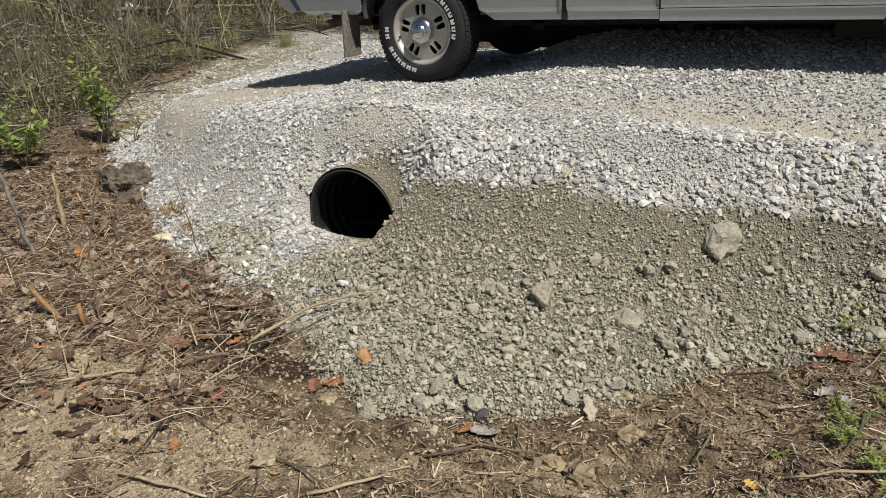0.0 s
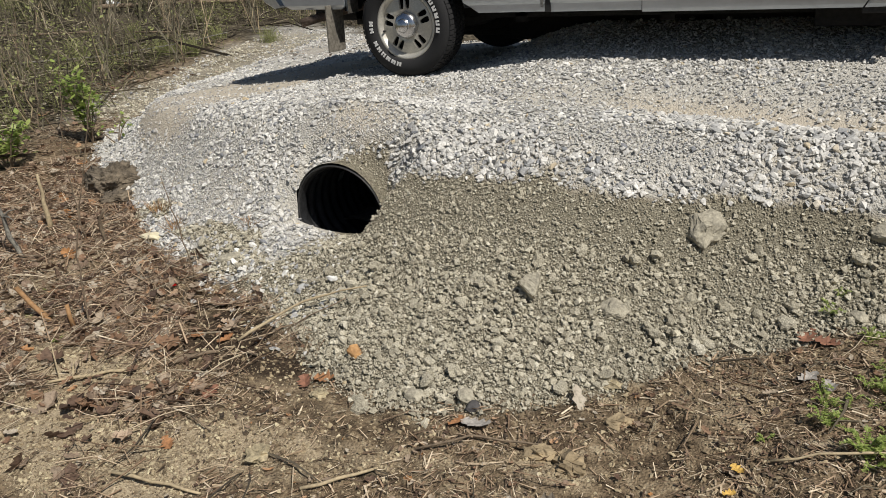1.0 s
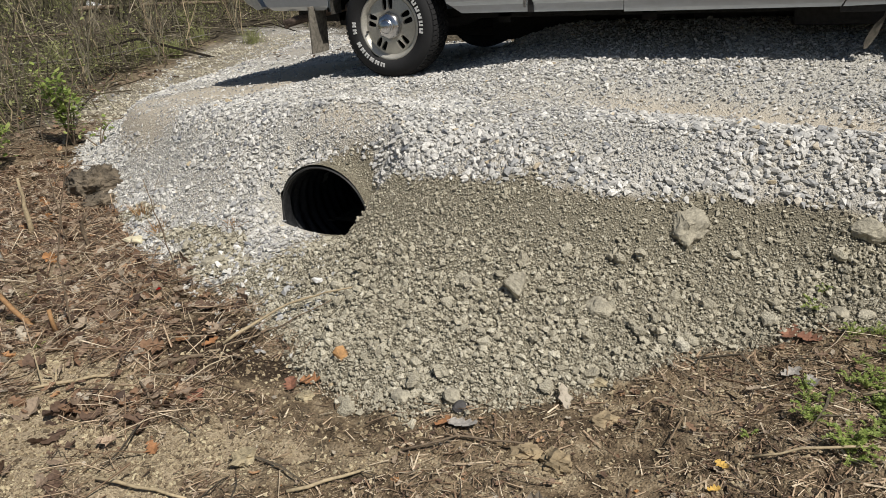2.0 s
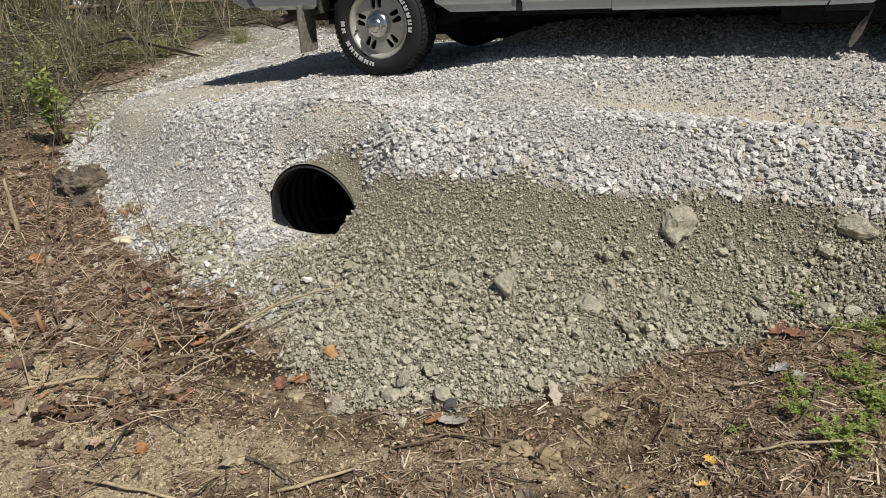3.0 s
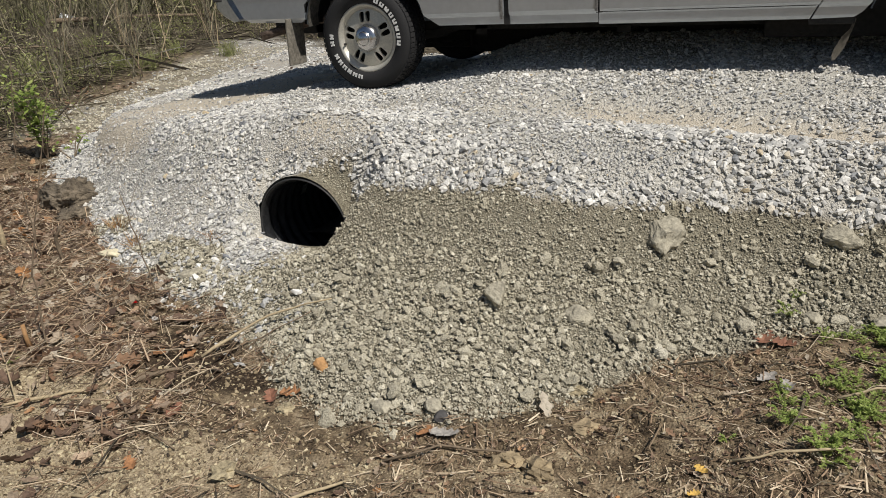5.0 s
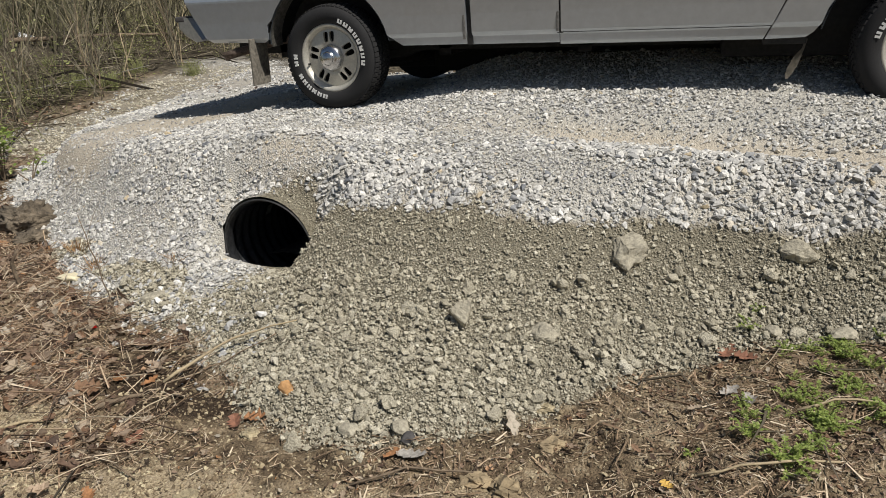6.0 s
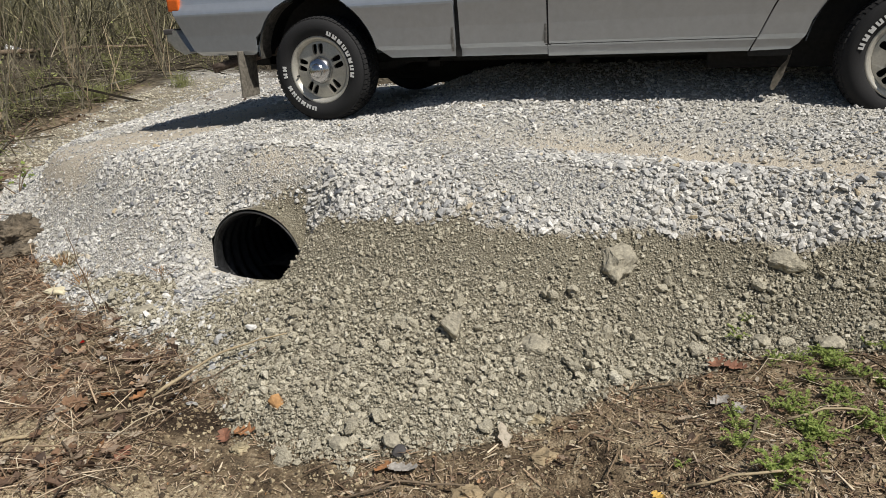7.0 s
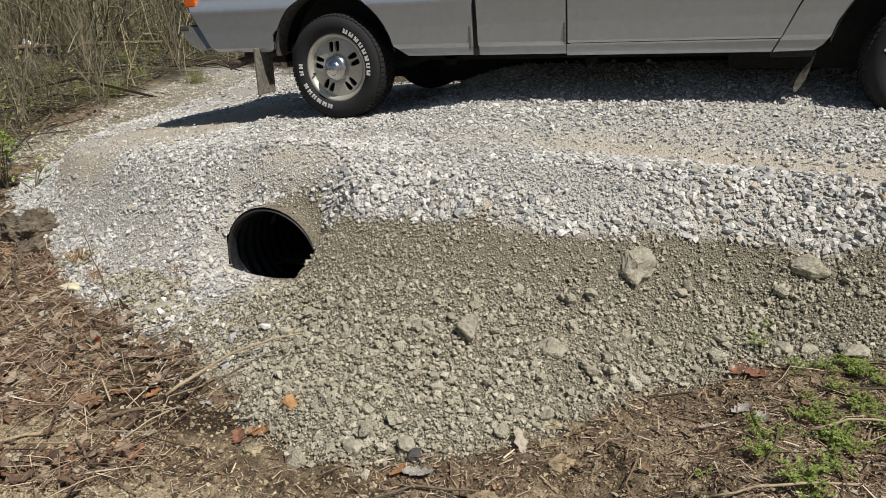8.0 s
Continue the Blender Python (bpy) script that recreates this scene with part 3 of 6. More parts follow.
# ---- the culvert pipe ----
def build_pipe():
    pipe = tagged(new("culvert_pipe"), "black corrugated plastic culvert pipe half buried under gravel", "culvert pipe")
    pipe.location = (PIPE.x, PIPE.y + 0.022, PIPE.z)
    bm = bmesh.new()
    length, wave, seg = 2.6, 0.066, 48
    outer, inner = [], []
    steps = int(length / wave * 6)
    for k in range(steps + 1):
        d = -0.004 + k * wave / 6
        w = 0.008 * math.cos(2 * math.pi * k / 6)
        outer.append((PIPE_R - 0.010 + w, d))
        inner.append((PIPE_R - 0.017 + w, d))
    rings = lathe(bm, inner[::-1] + outer, seg)
    for k in range(seg):
        j = (k + 1) % seg
        bm.faces.new((rings[-1][k], rings[-1][j], rings[0][j], rings[0][k]))
    bmesh.ops.recalc_face_normals(bm, faces=bm.faces)
    part("corrugated_wall", bm, M_PIPE, pipe, smooth=True)
    bm = bmesh.new()
    lathe(bm, [(PIPE_R - 0.008, 0.01), (PIPE_R - 0.008, -0.012), (PIPE_R - 0.006, -0.014), (PIPE_R - 0.002, -0.014), (PIPE_R, -0.011), (PIPE_R, 0.01)], 64)
    part("cut_rim", bm, M_RIM, pipe, "scuffed grey cut edge", True)
    # a paper tag stuck to the inner wall
    bm = bmesh.new()
    q = []
    for dd in (0.30, 0.345):
        for a in (148, 163):
            q.append(bm.verts.new(((PIPE_R - 0.03) * math.cos(radians(a)), dd, (PIPE_R - 0.03) * math.sin(radians(a)))))
    bm.faces.new((q[0], q[1], q[3], q[2]))
    bmesh.ops.solidify(bm, geom=bm.faces[:], thickness=0.001)
    part("paper_tag", bm, M_TAG, pipe, "small dirty pale tag on the inner wall")
    # dirt washed along the bottom
    bm = bmesh.new()
    rows = []
    for k in range(26):
        d = k * 0.12 + 0.25
        h = 0.105 - 0.012 * k ** 0.5
        rows.append([bm.verts.new((a * math.sqrt(max(0, (PIPE_R - 0.03) ** 2 - (PIPE_R - 0.03 - h) ** 2)), d,
                                   -(PIPE_R - 0.03) + h + 0.02 * noise.noise((a * 2, d * 3, 0.3)))) for a in np.linspace(-0.98, 0.98, 10)])
    for p, q in zip(rows, rows[1:]):
        for a in range(9):
            bm.faces.new((p[a], p[a + 1], q[a + 1], q[a]))
    part("silt", bm, M_MUD, pipe, "dark silt on the pipe's floor", True)


build_pipe()


# ---- the pickup truck ----
WIDTH = 1.69
HUB_Z = 0.33
TYRE_R = 0.321
WHEELBASE = 3.18


SIDE = curve_of([(0.36, 0.045), (0.395, 0.03), (0.44, 0.024), (0.452, 0.01), (0.56, 0.002), (0.66, -0.01), (0.695, -0.015), (0.715, -0.009), (0.76, 0.016), (0.82, 0.03), (1.05, 0.05), (1.65, 0.17)], 7)


def side_y(z):
    """How far the body's side stands in from its widest line, by height."""
    return float(SIDE(z))


def arc(cx, cz, r, a0, a1, n=14):
    return [(cx + r * math.cos(radians(a0 + (a1 - a0) * k / n)), cz + r * math.sin(radians(a0 + (a1 - a0) * k / n))) for k in range(n + 1)]


def side_panel(outline, mirror=False, thick=0.025):
    """A body panel cut to an outline seen from the side, curved like the body."""
    bm = bmesh.new()
    vs = [bm.verts.new((x, 0, z)) for x, z in outline]
    face = bm.faces.new(vs)
    bmesh.ops.triangulate(bm, faces=[face])
    for z in [0.385 + 0.0125 * k for k in range(34)] + [0.85, 0.95, 1.05]:
        bmesh.ops.bisect_plane(bm, geom=bm.verts[:] + bm.edges[:] + bm.faces[:], plane_co=(0, 0, z), plane_no=(0, 0, 1))
    for v in bm.verts:
        v.co.y = side_y(v.co.z)
    res = bmesh.ops.extrude_face_region(bm, geom=bm.faces[:])
    for g in res["geom"]:
        if isinstance(g, bmesh.types.BMVert):
            g.co.y += thick
    if mirror:
        for v in bm.verts:
            v.co.y = WIDTH - v.co.y
    bmesh.ops.recalc_face_normals(bm, faces=bm.faces)
    return bm


def build_wheel(parent, x, near, turn_by):
    """Alloy wheel; its outer face looks to -y before it is placed."""
    bm = bmesh.new()
    # flat dished face with five pairs of rounded slots cut through it
    loops = [[(0.172 * math.cos(2 * math.pi * k / 80), 0.172 * math.sin(2 * math.pi * k / 80)) for k in range(80)],
             [(0.05 * math.cos(2 * math.pi * k / 24), 0.05 * math.sin(2 * math.pi * k / 24)) for k in range(24)]]
    for pair in range(5):
        mid = radians(22 + 72 * pair)
        for side in (-1, 1):
            slot = []
            for k in range(16):
                a = 2 * math.pi * k / 16
                ca, sa = math.cos(a), math.sin(a)
                u = math.copysign(abs(ca) ** 0.6, ca) * 0.032
                v = math.copysign(abs(sa) ** 0.6, sa) * (0.0155 + 0.12 * u)
                r, t = 0.127 + u, side * 0.0212 + v
                slot.append((r * math.cos(mid) - t * math.sin(mid), r * math.sin(mid) + t * math.cos(mid)))
            loops.append(slot)
    for loop in loops:
        vs = [bm.verts.new((px, 0, pz)) for px, pz in loop]
        for k in range(len(vs)):
            bm.edges.new((vs[k], vs[(k + 1) % len(vs)]))
    bmesh.ops.triangle_fill(bm, use_beauty=True, use_dissolve=False, edges=bm.edges[:])
    grown = bmesh.ops.extrude_face_region(bm, geom=bm.faces[:])["geom"]
    back = {g for g in grown if isinstance(g, bmesh.types.BMVert)}
    for v in bm.verts:
        r = math.hypot(v.co.x, v.co.z)
        v.co.y = 0.024 - 0.010 * math.sin(math.pi * min(1, max(0, r - 0.05) / 0.122)) + (0.018 if v in back else 0)
    bmesh.ops.recalc_face_normals(bm, faces=bm.faces)
    wheel = part("wheel", bm, M_ALLOY, parent, "silver alloy wheel with paired slots")
    bm = bmesh.new()
    lathe(bm, [(0.165, 0.035), (0.176, 0.022), (0.186, 0.006), (0.196, -0.004), (0.206, -0.003), (0.209, 0.006), (0.200, 0.02), (0.188, 0.06), (0.184, 0.17), (0.20, 0.19)], 64)
    part("rim_lip", bm, M_ALLOY, wheel, smooth=True)
    # flat dark disc added behind the slots to close the view through
    bm = bmesh.new()
    lathe(bm, [(0.001, 0.085), (0.186, 0.085)], 32)
    part("slot_backing", bm, M_DARK, wheel)
    bm = bmesh.new()
    lathe(bm, [(0.088, 0.03), (0.086, 0.010), (0.081, -0.010), (0.068, -0.025), (0.050, -0.031), (0.043, -0.033), (0.042, -0.043), (0.035, -0.050), (0.001, -0.052)], 8)
    bmesh.ops.recalc_face_normals(bm, faces=bm.faces)
    bmesh.ops.bevel(bm, geom=bm.edges[:], offset=0.003, segments=2, affect="EDGES")
    part("hub_cap", bm, M_CHROME, wheel, "domed chrome hub cap", True)
    bm = bmesh.new()
    add_tube(bm, [(-0.165, 0.02, -0.035), (-0.160, -0.006, -0.034)], [0.006, 0.005], 6)
    part("valve_stem", bm, M_DARK, wheel)
    bm = bmesh.new()
    R = TYRE_R
    lathe(bm, [(0.199, 0.03), (0.201, 0.004), (0.208, -0.006), (0.222, -0.018), (0.245, -0.026), (0.27, -0.026), (0.292, -0.018), (R - 0.016, -0.004), (R - 0.008, 0.012),
               (R - 0.006, 0.06), (R - 0.006, 0.10), (R - 0.006, 0.14), (R - 0.008, 0.19), (R - 0.03, 0.21), (0.25, 0.226), (0.2, 0.18)], 72)
    tyre = part("tyre", bm, M_RUBBER, wheel, "black tyre with raised white lettering blocks", True)
    bm = bmesh.new()
    n = 64
    for k in range(n):
        a0 = 2 * math.pi * k / n
        for row, (d0, d1) in enumerate(((-0.004, 0.034), (0.042, 0.076), (0.084, 0.118), (0.126, 0.16), (0.168, 0.205))):
            skew = (0.5 if row % 2 else 0.0)
            a, b = a0 + skew * 2 * math.pi / n, a0 + (skew + 0.74) * 2 * math.pi / n
            zig = 0.15 * 2 * math.pi / n
            lo, hi = R - 0.022, R
            drop = 0.008 if row in (0, 4) else 0
            o0 = drop if row == 0 else 0
            o1 = drop if row == 4 else 0
            q = []
            for rr0, rr1 in ((lo, lo), (hi - o0, hi - o1)):
                for ang, d, r in ((a, d0, rr0), (b, d0, rr0), (b + zig, d1, rr1), (a + zig, d1, rr1)):
                    q.append(bm.verts.new((r * math.cos(ang), d, r * math.sin(ang))))
            bm.faces.new((q[4], q[5], q[6], q[7]))
            for e in range(4):
                bm.faces.new((q[e], q[(e + 1) % 4], q[4 + (e + 1) % 4], q[4 + e]))
    bmesh.ops.recalc_face_normals(bm, faces=bm.faces)
    part("tread", bm, M_RUBBER, wheel)
    # raised white marks on the wall of the tyre, one bar for each character
    for start, stop, count, skip in ((70, -12, 8, ()), (262, 172, 9, (6,))):
        for k in range(count):
            if k in skip:
                continue
            bm = bmesh.new()
            a = radians(start + (stop - start) * (k + 0.5) / count)
            half = radians(abs(stop - start) / count) * 0.36
            for h in ((-1, -0.25), (0.25, 1)):
                q = []
                for depth in (-0.022, -0.0285):
                    for ang, r in ((a + half * h[0], 0.2265), (a + half * h[1], 0.2265), (a + half * h[1], 0.2505), (a + half * h[0], 0.2505)):
                        q.append(bm.verts.new((r * math.cos(ang), depth, r * math.sin(ang))))
                bm.faces.new(q[4:])
                for e in range(4):
                    bm.faces.new((q[e], q[(e + 1) % 4], q[4 + (e + 1) % 4], q[4 + e]))
            q = []
            for depth in (-0.022, -0.0283):
                for ang, r in ((a - half * 0.3, 0.2265), (a + half * 0.3, 0.2265), (a + half * 0.3, 0.2325 + 0.006 * (k % 3)), (a - half * 0.3, 0.2325 + 0.006 * (k % 3))):
                    q.append(bm.verts.new((r * math.cos(ang), depth, r * math.sin(ang))))
            bm.faces.new(q[4:])
            bmesh.ops.recalc_face_normals(bm, faces=bm.faces)
            part("white_mark", bm, M_WHITE, wheel, "raised white mark on the tyre wall")
    wheel.matrix_basis = pose(x, 0.0 if near else WIDTH, HUB_Z, 0, turn_by, 0 if near else 180)
    return wheel


def build_truck():
    truck = tagged(new("pickup_truck"), "silver extended-cab pickup truck parked on the gravel drive", "pickup truck")
    rear_arch = arc(0.01, 0.36, 0.43, 12, 150, 16) + [(-0.405, 0.54)]
    front_arch = arc(WHEELBASE, 0.36, 0.435, 12, 168, 16)
    bed = [(-1.035, 0.76), (-1.035, 1.03), (0.935, 1.03), (0.935, 0.392), (0.52, 0.392)] + rear_arch + [(-0.415, 0.45), (-0.45, 0.432), (-0.85, 0.437), (-0.90, 0.47), (-0.965, 0.60), (-1.0, 0.68)]
    quarter = [(0.965, 0.39), (0.965, 1.03), (1.470, 1.03), (1.470, 0.39)]
    door = [(1.480, 0.447), (1.480, 1.03), (2.70, 1.03), (2.66, 0.72), (2.60, 0.60), (2.535, 0.447)]
    sill = [(1.474, 0.38), (1.474, 0.443), (2.530, 0.443), (2.500, 0.38)]
    fender = [(2.508, 0.38), (2.543, 0.447), (2.608, 0.60), (2.668, 0.72), (2.708, 1.03), (3.75, 0.96), (3.88, 0.90), (3.88, 0.50), (3.62, 0.42)] + front_arch + [(2.725, 0.41), (2.69, 0.385)]
    for mirror in (False, True):
        for name, outline in (("bed_side", bed), ("cab_quarter_panel", quarter), ("door", door), ("sill_panel", sill), ("front_fender", fender)):
            part(name, side_panel(outline, mirror), M_PAINT, truck)
        y = (lambda v: WIDTH - v) if mirror else (lambda v: v)
        # dark strips behind the shut lines, in place of the gaps' shade
        for x0, z0, z1 in ((0.950, 0.39, 1.02), (1.475, 0.44, 1.02)):
            bm = bmesh.new()
            add_box(bm, (x0 - 0.016, min(y(0.018), y(0.05)), z0), (x0 + 0.016, max(y(0.018), y(0.05)), z1))
            part("shut_line_shade", bm, M_DARK, truck)
        for cx in (0.0, WHEELBASE):
            bm = bmesh.new()
            pts = arc(cx, 0.36, 0.432, 8, 172, 20)
            rows = []
            for (px, pz) in pts:
                rows.append([bm.verts.new((px, y(side_y(pz) + d), pz)) for d in (0.004, 0.03, 0.30)])
            for a, b in zip(rows, rows[1:]):
                for k in range(2):
                    bm.faces.new((a[k], a[k + 1], b[k + 1], b[k]))
            bmesh.ops.solidify(bm, geom=bm.faces[:], thickness=0.006)
            part("wheel_arch_liner", bm, M_DARK, truck)
            bm = bmesh.new()
            pts = arc(cx + (0.01 if cx < 1 else 0), 0.36, 0.424, 8, 172, 24)
            rows = [[bm.verts.new((px, y(side_y(pz) + d), pz)) for d in (0.002, 0.085)] for px, pz in pts]
            for a, b in zip(rows, rows[1:]):
                bm.faces.new((a[0], a[1], b[1], b[0]))
            bmesh.ops.solidify(bm, geom=bm.faces[:], thickness=0.008)
            part("arch_lip", bm, M_PAINT, truck)
            if cx == 0:
                bm = bmesh.new()
                pts = arc(0.02, 0.36, 0.428, 118, 174, 12)
                rows = [[bm.verts.new((px, y(side_y(pz) + d), pz)) for d in (0.006, 0.13)] for px, pz in pts]
                for a, b in zip(rows, rows[1:]):
                    bm.faces.new((a[0], a[1], b[1], b[0]))
                bmesh.ops.solidify(bm, geom=bm.faces[:], thickness=0.006)
                part("arch_flange", bm, M_FLANGE, truck, "dusty grey inner flange of the rear wheel arch")
            bm = bmesh.new()
            add_box(bm, (cx - 0.50, min(y(0.30), y(0.33)), 0.40), (cx + 0.50, max(y(0.30), y(0.33)), 0.86))
            part("inner_fender", bm, M_DARK, truck)
        # grey smudged strips by the shut lines
        for x0, z0, z1 in ((0.912, 0.42, 0.56), (1.455, 0.45, 0.56)):
            bm = bmesh.new()
            lo, hi = y(side_y(0.5) - 0.004), y(side_y(0.5) + 0.006)
            add_box(bm, (x0, min(lo, hi), z0), (x0 + 0.016, max(lo, hi), z1), 0.003)
            part("edge_trim", bm, M_EDGE, truck, "scuffed grey edge strip")
        # lamps
        bm = bmesh.new()
        add_box(bm, (-1.055, min(y(-0.004), y(0.13)), 0.722), (-0.965, max(y(-0.004), y(0.13)), 0.80), 0.012)
        tail = part("tail_lamp", bm, M_AMBER, truck, "amber and red tail lamp")
        bm = bmesh.new()
        add_box(bm, (-1.057, min(y(-0.005), y(0.13)), 0.803), (-0.96, max(y(-0.005), y(0.13)), 0.98), 0.012)
        part("red_lens", bm, M_RED, tail)
        bm = bmesh.new()
        add_box(bm, (3.80, min(y(0.05), y(0.38)), 0.66), (3.905, max(y(0.05), y(0.38)), 0.82), 0.015)
        part("headlight", bm, M_GLASS, truck)
        # side windows
        bm = bmesh.new()
        for outline in ([(1.02, 1.07), (1.44, 1.07), (1.44, 1.48), (1.10, 1.48)], [(1.52, 1.07), (2.60, 1.07), (2.22, 1.50), (1.52, 1.50)]):
            vs = [bm.verts.new((px, y(side_y(pz) + 0.012), pz)) for px, pz in outline]
            bm.faces.new(vs)
        bmesh.ops.solidify(bm, geom=bm.faces[:], thickness=0.004)
        part("side_window", bm, M_GLASS, truck)
        for a, b in (((0.98, 1.03), (1.08, 1.52)), ((1.48, 1.03), (1.48, 1.52)), ((2.70, 1.03), (2.24, 1.54))):
            bm = bmesh.new()
            add_tube(bm, [(a[0], y(side_y(a[1]) + 0.03), a[1]), (b[0], y(side_y(b[1]) + 0.03), b[1])], [0.035, 0.03], 6)
            part("window_pillar", bm, M_PAINT, truck)
        # flaps
        bm = bmesh.new()
        lo, hi = sorted((y(-0.04), y(0.15)))
        add_box(bm, (-0.535, lo, 0.165), (-0.522, hi, 0.46), 0.004)
        for v in bm.verts:
            v.co.x -= 0.25 * max(0, 0.40 - v.co.z) * 0.15
        part("mud_flap", bm, M_FLAP, truck, "dusty grey rear mud flap")
        bm = bmesh.new()
        prev = None
        for k, (zz, w, xx) in enumerate(((0.375, 0.012, 2.70), (0.33, 0.014, 2.69), (0.295, 0.036, 2.672), (0.24, 0.048, 2.652), (0.205, 0.036, 2.638), (0.18, 0.014, 2.63))):
            row = [bm.verts.new((xx - w * 0.5, y(0.05), zz)), bm.verts.new((xx + w * 0.5, y(0.05 + w), zz))]
            if prev:
                bm.faces.new((prev[0], prev[1], row[1], row[0]))
            prev = row
        bmesh.ops.solidify(bm, geom=bm.faces[:], thickness=0.006)
        part("front_flap", bm, M_FLAP, truck, "bent remnant of a front mud flap")
        bm = bmesh.new()
        add_box(bm, (2.50, *sorted((y(0.05), y(0.13)))[:1], 0.352), (2.70, sorted((y(0.05), y(0.13)))[1], 0.385), 0.006)
        part("flap_bracket", bm, M_DARK, truck)
    bm = bmesh.new()
    prof = [(-1.105, 0.60), (-1.035, 0.605), (-1.005, 0.55), (-0.945, 0.462), (-0.985, 0.448), (-1.06, 0.49), (-1.11, 0.54)]
    rows = []
    for yy, pull in ((-0.015, 0.03), (0.0, 0.008), (0.04, 0.0), (WIDTH / 2, -0.03), (WIDTH - 0.04, 0.0), (WIDTH, 0.008), (WIDTH + 0.015, 0.03)):
        rows.append([bm.verts.new((px + pull, yy, pz)) for px, pz in prof])
    for a, b in zip(rows, rows[1:]):
        for k in range(len(prof)):
            j = (k + 1) % len(prof)
            bm.faces.new((a[k], a[j], b[j], b[k]))
    bm.faces.new(rows[0][::-1])
    bm.faces.new(rows[-1])
    bmesh.ops.recalc_face_normals(bm, faces=bm.faces)
    bumper = part("rear_bumper", bm, M_BUMPER, truck, "dull silver step bumper")
    bm = bmesh.new()
    add_box(bm, (-1.112, -0.018, 0.580), (-1.035, WIDTH + 0.018, 0.614), 0.009)
    part("step_pad", bm, M_TRIM, bumper)
    # front bumper, hood, grille, roof, glass
    bm = bmesh.new()
    add_box(bm, (3.84, 0.0, 0.42), (4.0, WIDTH, 0.60), 0.03)
    part("front_bumper", bm, M_CHROME, truck)
    bm = bmesh.new()
    add_box(bm, (3.83, 0.36, 0.64), (3.90, WIDTH - 0.36, 0.84), 0.015)
    part("grille", bm, M_TRIM, truck)
    bm = bmesh.new()
    add_box(bm, (2.68, 0.03, 0.96), (3.86, WIDTH - 0.03, 1.05), 0.03)
    for v in bm.verts:
        v.co.z -= 0.10 * max(0, (v.co.x - 2.7) / 1.15) ** 2
    part("hood", bm, M_PAINT, truck)
    bm = bmesh.new()
    add_box(bm, (1.06, 0.15, 1.50), (2.28, WIDTH - 0.15, 1.62), 0.045)
    part("roof", bm, M_PAINT, truck)
    for name, a, b in (("windshield", (2.70, 1.03), (2.27, 1.53)), ("rear_window", (0.99, 1.05), (1.08, 1.52))):
        bm = bmesh.new()
        bm.faces.new([bm.verts.new(c) for c in ((a[0], 0.09, a[1]), (a[0], WIDTH - 0.09, a[1]), (b[0], WIDTH - 0.2, b[1]), (b[0], 0.2, b[1]))])
        bmesh.ops.solidify(bm, geom=bm.faces[:], thickness=0.005)
        part(name, bm, M_GLASS, truck)
    bm = bmesh.new()
    add_box(bm, (0.98, 0.06, 0.40), (2.70, WIDTH - 0.06, 0.46))
    add_box(bm, (0.975, 0.06, 0.40), (1.0, WIDTH - 0.06, 1.05))
    add_box(bm, (2.64, 0.06, 0.40), (2.68, WIDTH - 0.06, 1.03))
    add_box(bm, (1.2, 0.15, 0.46), (2.1, WIDTH - 0.15, 0.85), 0.05)
    part("cabin_shell", bm, M_TRIM, truck)
    bm = bmesh.new()
    add_box(bm, (-1.0, 0.35, 0.60), (0.93, WIDTH - 0.35, 0.63))
    add_box(bm, (-1.0, 0.04, 0.86), (0.93, 0.36, 0.88))
    add_box(bm, (-1.0, WIDTH - 0.36, 0.86), (0.93, WIDTH - 0.04, 0.88))
    add_box(bm, (0.90, 0.04, 0.45), (0.93, WIDTH - 0.04, 1.03))
    add_box(bm, (-0.99, 0.025, 1.0), (0.93, 0.09, 1.04), 0.01)
    add_box(bm, (-0.99, WIDTH - 0.09, 1.0), (0.93, WIDTH - 0.025, 1.04), 0.01)
    part("cargo_bed", bm, M_PAINT, truck)
    bm = bmesh.new()
    add_box(bm, (-1.045, 0.13, 0.60), (-0.99, WIDTH - 0.13, 1.03), 0.012)
    part("tailgate", bm, M_PAINT, truck)
    # chassis
    bm = bmesh.new()
    for yy in (0.42, WIDTH - 0.50):
        add_box(bm, (-0.95, yy, 0.33), (3.7, yy + 0.08, 0.47), 0.008)
    for xx in (-0.6, 0.6, 1.5, 2.4, 3.4):
        add_box(bm, (xx, 0.42, 0.30), (xx + 0.08, WIDTH - 0.42, 0.42))
    add_box(bm, (2.3, 0.35, 0.26), (3.7, WIDTH - 0.35, 0.90), 0.03)
    part("chassis_frame", bm, M_DARK, truck)
    bm = bmesh.new()
    add_tube(bm, [(0, 0.18, HUB_Z), (0, 0.65, HUB_Z), (0, 0.78, HUB_Z), (0, 0.92, HUB_Z), (0, 1.05, HUB_Z), (0, WIDTH - 0.18, HUB_Z)], [0.045, 0.05, 0.13, 0.13, 0.05, 0.045], 12)
    add_tube(bm, [(WHEELBASE, 0.18, HUB_Z), (WHEELBASE, WIDTH - 0.18, HUB_Z)], [0.04, 0.04], 8)
    add_tube(bm, [(0.1, 0.85, 0.36), (2.6, 0.85, 0.42)], [0.035, 0.035], 8)
    part("axles", bm, M_DARK, truck)
    # unseen springs; the far one hangs low to cover lit ground beyond
    for yy, zz in ((0.46, 0.27), (WIDTH - 0.58, 0.20)):
        bm = bmesh.new()
        add_tube(bm, [(-0.62, yy, zz + 0.16), (-0.3, yy, zz + 0.06), (0.0, yy, zz + 0.03), (0.35, yy, zz + 0.06), (0.68, yy, zz + 0.16)], [0.03, 0.045, 0.06, 0.045, 0.03], 6)
        part("leaf_spring", bm, M_DARK, truck)
